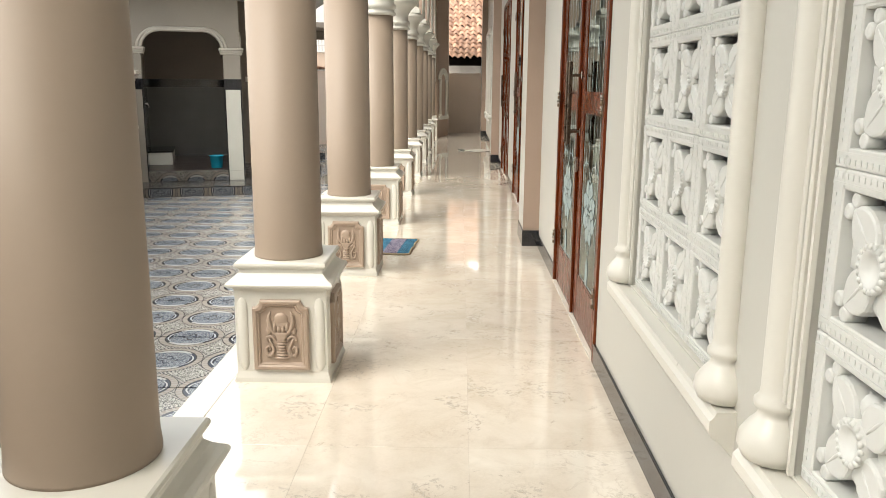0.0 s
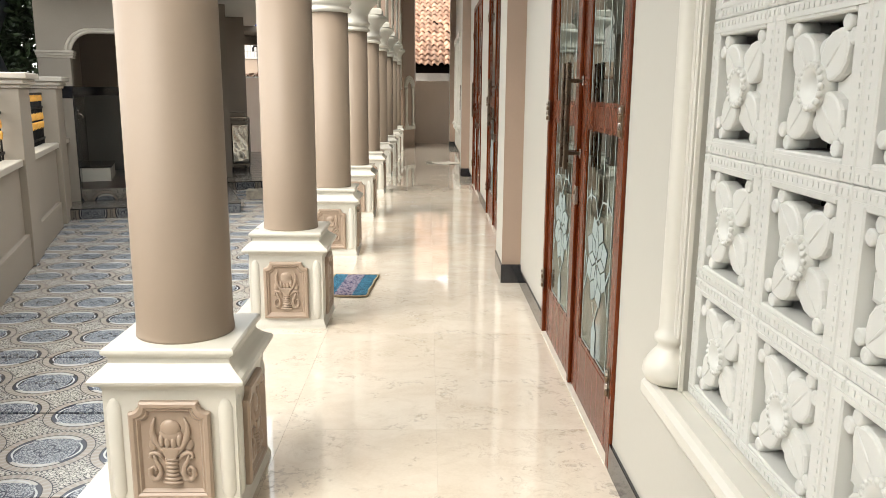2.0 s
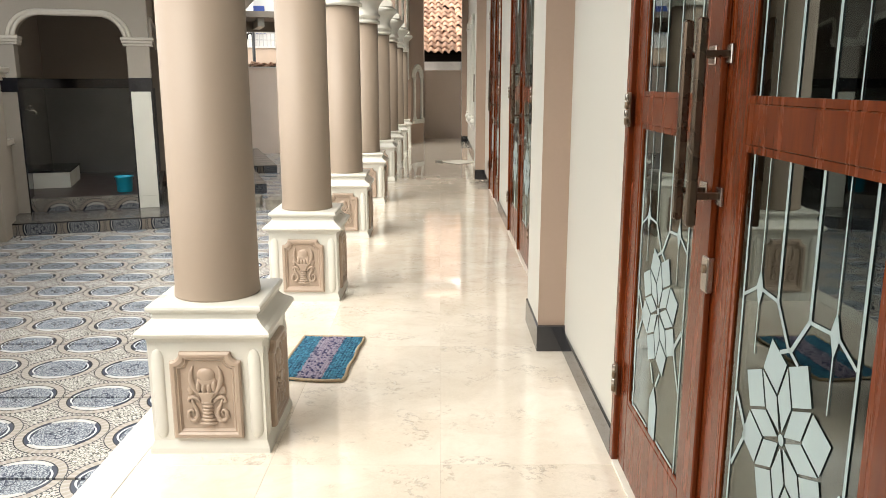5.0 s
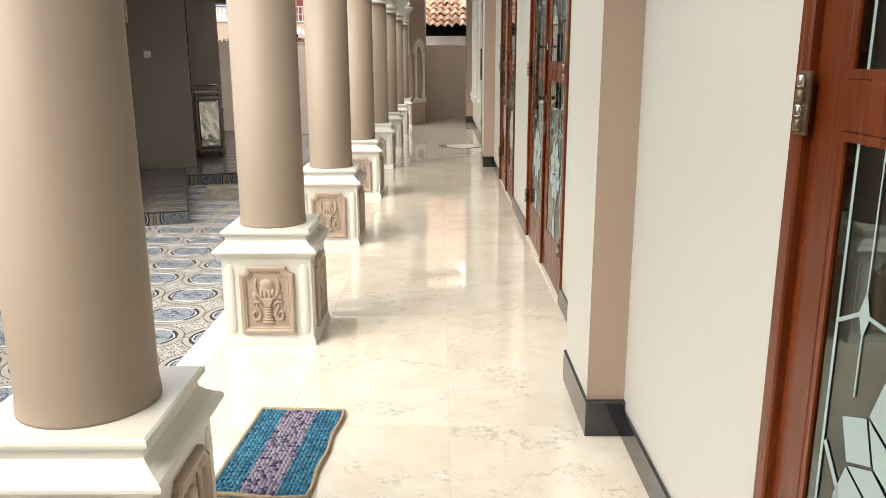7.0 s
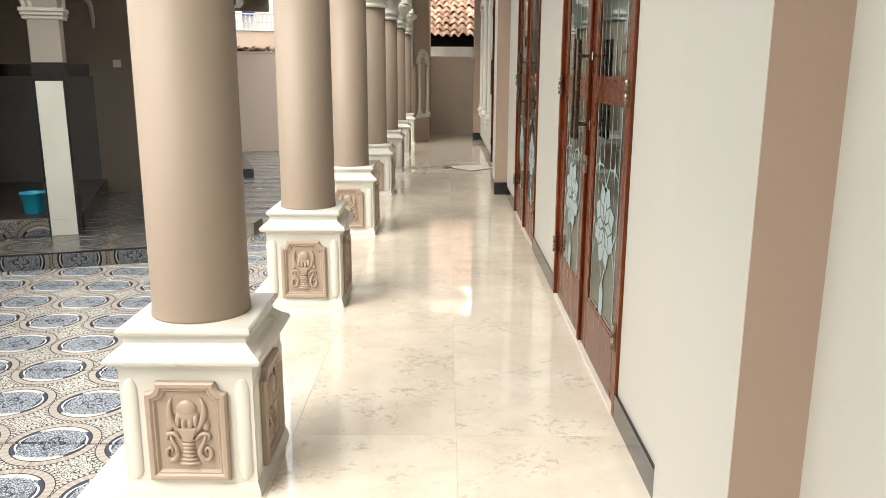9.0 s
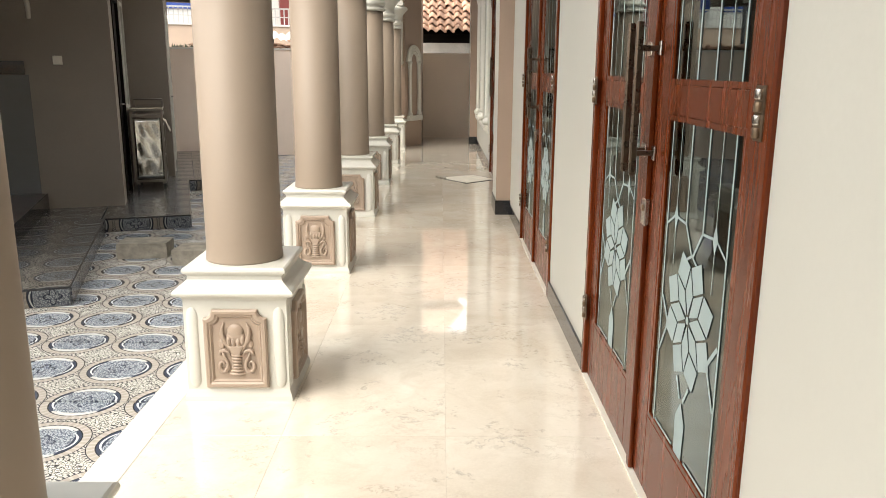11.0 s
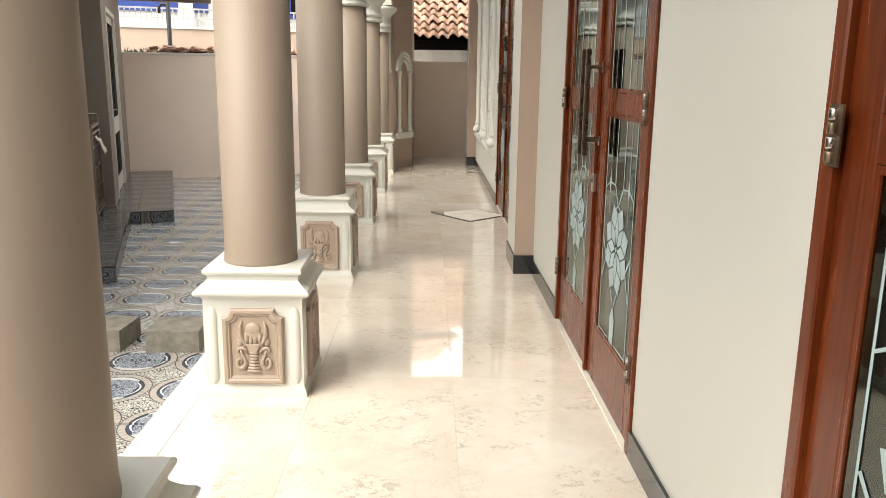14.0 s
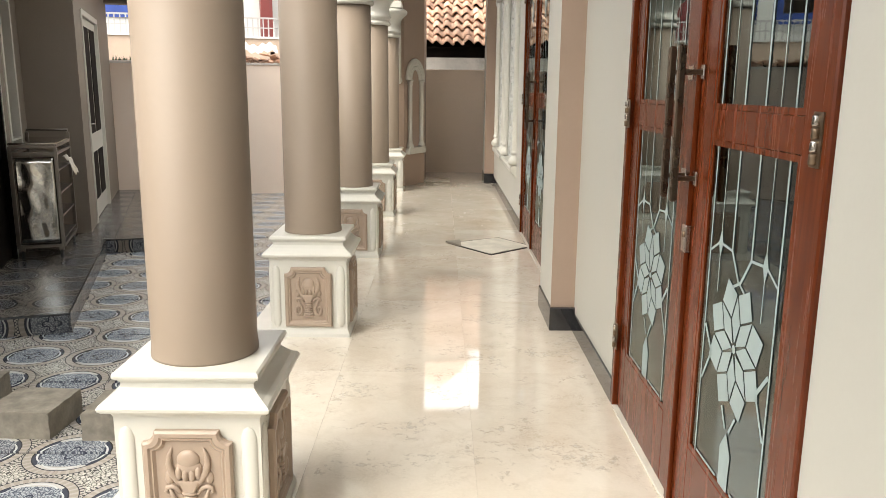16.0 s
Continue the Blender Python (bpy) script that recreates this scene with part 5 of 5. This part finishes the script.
for a, b in zip(rows, rows[1:]):
    for i in range(24):
        sheet.faces.new((a[i], a[i + 1], b[i + 1], b[i])).smooth = True
geo = bmesh.ops.extrude_face_region(sheet, geom=list(sheet.faces))
bmesh.ops.translate(sheet, verts=[v for v in geo["geom"] if isinstance(v, bmesh.types.BMVert)], vec=(0, 0, 0.006))
prop = lsolid("corrugated_sheet", sheet, HOUSEWHITE, "white corrugated sheet leaning behind the courtyard wall", "sheet")
part("prop", block(2.34, 2.40, 9.2, 9.26, -0.42, 1.75), DARKWOOD_VOID, prop)
part("prop", block(2.80, 2.86, 9.2, 9.26, -0.42, 1.75), DARKWOOD_VOID, prop)
weeds = bmesh.new()
for k in range(160):
    c = Vector((random.uniform(0.65, 2.1), random.uniform(8.87, 9.0), 1.585))
    h, a = random.uniform(0.02, 0.08), random.uniform(0, 6.28)
    d = Vector((math.cos(a), math.sin(a), 0)) * 0.012
    tip = c + Vector((random.uniform(-0.04, 0.04), random.uniform(-0.03, 0.03), h))
    weeds.faces.new([weeds.verts.new(p) for p in (c - d, c + d, tip)])
lsolid("weeds", weeds, LEAF, "small weeds growing on the wall coping", "weeds", "stuff")

# low house with a clay tile roof beyond the corridor
EAVE_Y, EAVE_Z, PITCH = 22.0, 1.94, 34.0
low_house = empty("tiled_house", "low neighbour house with an old clay tile roof", "house", m=pose(0.6, EAVE_Y, 0))
part("wall", block(-1.5, 7, 0.45, 0.6, -0.42, 2.05), CONCRETE, low_house, "stained grey wall")
part("wall_top", block(-1.5, 7, 0.0, 0.09, 1.0, 1.74), STAINEDGREY, low_house, "stained grey render band")
part("fascia", block(-1.5, 7, 0.10, 0.14, 1.72, 1.92), DARKWOOD_VOID, low_house, "dark timber fascia")
for k in range(12):
    part("rafter", block(-1.4 + 0.7 * k, -1.33 + 0.7 * k, 0.141, 0.449, 1.80, 1.88), DARKWOOD_VOID, low_house)
deck = part("roof_deck", prism(bmesh.new(), [(0.02, EAVE_Z - 0.06), (4.2, EAVE_Z - 0.06 + 4.18 * math.tan(radians(PITCH))), (8.4, EAVE_Z - 0.06), (8.4, EAVE_Z - 0.02), (4.2, EAVE_Z - 0.03 + 4.18 * math.tan(radians(PITCH))), (0.02, EAVE_Z - 0.03)], 0, -1.5, 7), DARKWOOD_VOID, low_house)


def roof_tile():
    """One S-shaped clay tile, x across, y up the slope."""
    bm = bmesh.new()
    n, w, ln, t = 8, 0.185, 0.33, 0.014
    prof = [(-w / 2 + w * i / n, 0.034 * math.sin(2 * math.pi * (i / n) - 0.6)) for i in range(n + 1)]
    lo0 = [bm.verts.new((x, 0, z)) for x, z in prof]
    hi0 = [bm.verts.new((x, 0, z + t)) for x, z in prof]
    lo1 = [bm.verts.new((x, ln, z - 0.012)) for x, z in prof]
    hi1 = [bm.verts.new((x, ln, z + t - 0.012)) for x, z in prof]
    for i in range(n):
        bm.faces.new((hi0[i], hi0[i + 1], hi1[i + 1], hi1[i])).smooth = True
        bm.faces.new((lo0[i], lo0[i + 1], hi0[i + 1], hi0[i]))
        bm.faces.new((lo0[i], lo1[i], lo1[i + 1], lo0[i + 1]))
    return bm


tile_me = mesh_of("roof_tile", roof_tile(), CLAY)
verts0 = np.array([v.co for v in tile_me.vertices])
faces0 = [tuple(p.vertices) for p in tile_me.polygons]
random.seed(21)
all_v, all_f = [], []
step_x, step_s = 0.168, 0.235
slope = pose(0, 0.0, EAVE_Z, PITCH)
for r in range(21):
    for c in range(-8, 41):
        jit = 0.016 if random.random() < 0.8 else 0.05
        m = slope @ pose(c * step_x + (step_x / 2 if r % 2 else 0) * 0.15 + random.uniform(-jit, jit) * 0.4, -0.06 + r * step_s + random.uniform(-jit, jit), 0.058 + random.uniform(0, jit * 0.6), -8.0, random.uniform(-2, 2), random.uniform(-60, 60) * jit)
        if -7 <= c <= 6 and r < 20:
            o = new("roof_tile", tile_me)
            o.parent, o.matrix_local = low_house, m
        else:
            mm = np.array(m)
            base = len(all_v)
            all_v += [tuple(v) for v in verts0 @ mm[:3, :3].T + mm[:3, 3]]
            all_f += [tuple(base + i for i in f) for f in faces0]
far_me = bpy.data.meshes.new("far_roof_tiles")
far_me.from_pydata(all_v, [], all_f)
far_me.materials.append(CLAY)
far = new("far_roof_tiles", far_me)
far.parent = low_house
tagged(far, kind="stuff")

# tree and dark house over the street fence
tree = empty("tree", "dark leafy tree beyond the street fence", "tree", m=LM @ pose(-3.7, 2.6, -0.42))
random.seed(31)
bm = bmesh.new()
tube(bm, [(0, 0, 0), (0.05, 0.02, 0.9), (0.0, 0.08, 1.8), (0.08, 0.1, 2.7), (0.1, 0.1, 3.6)], [0.16, 0.13, 0.11, 0.08, 0.03], 10)
limbs = []
for k in range(9):
    a, z = k * 2.4, 1.3 + 0.25 * k
    e = Vector((math.cos(a) * random.uniform(0.8, 1.4), math.sin(a) * random.uniform(0.8, 1.4), z + random.uniform(0.5, 1.1)))
    s = Vector((0.05, 0.06, z))
    tube(bm, [s, s.lerp(e, 0.5) + Vector((0, 0, 0.1)), e], [0.05, 0.035, 0.012], 6)
    limbs.append((s, e))
part("trunk", bm, BARK, tree)
bm = bmesh.new()
for k in range(13000):
    s, e = random.choice(limbs)
    p = s.lerp(e, random.uniform(0.35, 1.15)) + Vector([random.gauss(0, 0.24) for _ in range(3)])
    m = Matrix.LocRotScale(p, Euler([random.uniform(0, 6.28) for _ in range(3)]), None)
    w = random.uniform(0.03, 0.06)
    bm.faces.new([bm.verts.new(m @ Vector(q)) for q in ((0, -w * 1.6, 0), (w * 0.7, 0, 0.01), (0, w * 1.6, 0), (-w * 0.7, 0, 0.01))])
tagged(part("crown", bm, LEAF, tree), kind="stuff")
tarp = empty("tarpaulin", "dark slate-blue tarpaulin hung on a pole behind the fence", "tarpaulin", m=LM @ pose(-2.75, -0.2, -0.42))
cloth = bmesh.new()
rows = []
for j in range(13):
    f = j / 12
    z = 1.35 + 1.85 * f
    rim = 1.2 + 2.1 * (math.sqrt((z - 2.2) ** 2 + 0.01) - 0.05)
    rows.append([cloth.verts.new((0.04 * math.sin(9 * i / 12 + 3 * f), -1.2 + (1.2 + rim) * i / 12, z + 0.03 * math.sin(6 * i / 12))) for i in range(13)])
for a, b in zip(rows, rows[1:]):
    for i in range(12):
        cloth.faces.new((a[i], a[i + 1], b[i + 1], b[i])).smooth = True
geo = bmesh.ops.extrude_face_region(cloth, geom=list(cloth.faces))
bmesh.ops.translate(cloth, verts=[v for v in geo["geom"] if isinstance(v, bmesh.types.BMVert)], vec=(-0.006, 0, 0))
part("sheet", cloth, TARP, tarp)
part("pole", tube(bmesh.new(), [(-0.03, -1.2, 0), (-0.03, -1.2, 3.25)], 0.025, 10), IRON, tarp)
part("crossbar", tube(bmesh.new(), [(-0.03, -1.2, 3.22), (-0.03, 3.2, 3.22)], 0.015, 8), IRON, tarp)
shed = empty("street_house", "dark weathered house across the street", "house", m=LM @ pose(-9.0, 8.0, -0.42))
part("wall", block(-2.0, 2.6, -5.5, 9.5, 0.0, 3.3), CONCRETE, shed)
part("roof", prism(bmesh.new(), [(-2.4, 3.3), (3.1, 3.3), (0.3, 4.4)], 1, -5.9, 9.9), DARKWOOD_VOID, shed)
for k in range(1, 4):
    w = part("window", block(2.601, 2.65, -5.6 + 3.0 * k, -4.5 + 3.0 * k, 1.1, 2.4), DARKWOOD_VOID, shed)
    part("sill", block(2.601, 2.72, -5.7 + 3.0 * k, -4.4 + 3.0 * k, 1.02, 1.09), CONCRETE, w)

# ---- floors and their pieces ----
slab = solid("floor", block(-1.02, 0.92, -3.6, 20.72, -0.42, -0.0018), PALEGROUT, "polished cream marble corridor floor", "floor", "structure")
rows_y = [2.66 + 1.2 * k for k in range(-5, 16)]
edges_x = [-0.902, -0.462, 0.110, 0.698]
for a, b in zip(edges_x, edges_x[1:]):
    me = mesh_of("marble_tile", block(-(b - a) / 2 + 0.0004, (b - a) / 2 - 0.0004, -0.5996, 0.5996, -0.011, 0.0, bevel=0.0004), MARBLE)
    for y in rows_y:
        if y + 0.6 > 20.7:
            continue
        o = new("marble_tile", me)
        o.parent, o.location = slab, ((a + b) / 2, y + 0.6, 0)
part("end_strip", block(-0.90, 0.698, 20.662, 20.718, -0.011, 0.0), MARBLE, slab)
for k, y in enumerate(rows_y):
    if y + 0.6 > 20.7:
        continue
    part("edge_strip", block(-1.030, -0.903, y + 0.001, y + 1.199, -0.03, 0.001, bevel=0.004), SLABEDGE, slab)
part("slab_face", block(-1.026, -1.0205, -3.6, 20.7, -0.42, -0.031), SLABEDGE, slab)

yard = solid("courtyard_floor", block(-9.0, -1.027, -6.0, 20.6, -0.42, YARD - 0.010), GROUT, "blue-grey patterned ceramic courtyard floor", "floor", "structure")
random.seed(41)
yard_meshes = {}


def yard_tile(x0, x1, even):
    gap_lo, gap_hi = (0.0095, 0.0012) if even else (0.0012, 0.0095)
    key = (round(x1 - x0, 3), even)
    if key not in yard_meshes:
        w = (x1 - x0) / 2
        yard_meshes[key] = mesh_of("yard_tile", block(-w + 0.0008, w - 0.0008, -TILE_Y / 2 + gap_lo, TILE_Y / 2 - gap_hi, -0.009, 0.0), PRINT)
    return yard_meshes[key]


rest = bmesh.new()
spans = [(-1.189, -1.0275)] + [(ROW_X - TILE_X * k, ROW_X - TILE_X * (k - 1)) for k in range(0, 10)]
for i, (x0, x1) in enumerate(spans):
    for j in range(-30, 32):
        y0 = ROW_Y + TILE_Y * j
        cx, cy = (x0 + x1) / 2, y0 + TILE_Y / 2
        if cy > 20.5 or cy < -4.5:
            continue
        even = j % 2 == 0
        if i <= 6 and 2.4 < cy < 19.0:
            o = new("yard_tile", yard_tile(x0, x1, even))
            o.parent, o.matrix_local = yard, pose(cx, cy, YARD + random.uniform(-0.0008, 0.0004), random.uniform(-0.12, 0.12), random.uniform(-0.12, 0.12), 0)
        else:
            g0, g1 = (0.0095, 0.0012) if even else (0.0012, 0.0095)
            box(rest, x0 + 0.0008, x1 - 0.0008, y0 + g0, y0 + TILE_Y - g1, YARD - 0.009, YARD)
tagged(part("far_yard_tiles", rest, PRINT, yard), kind="stuff")
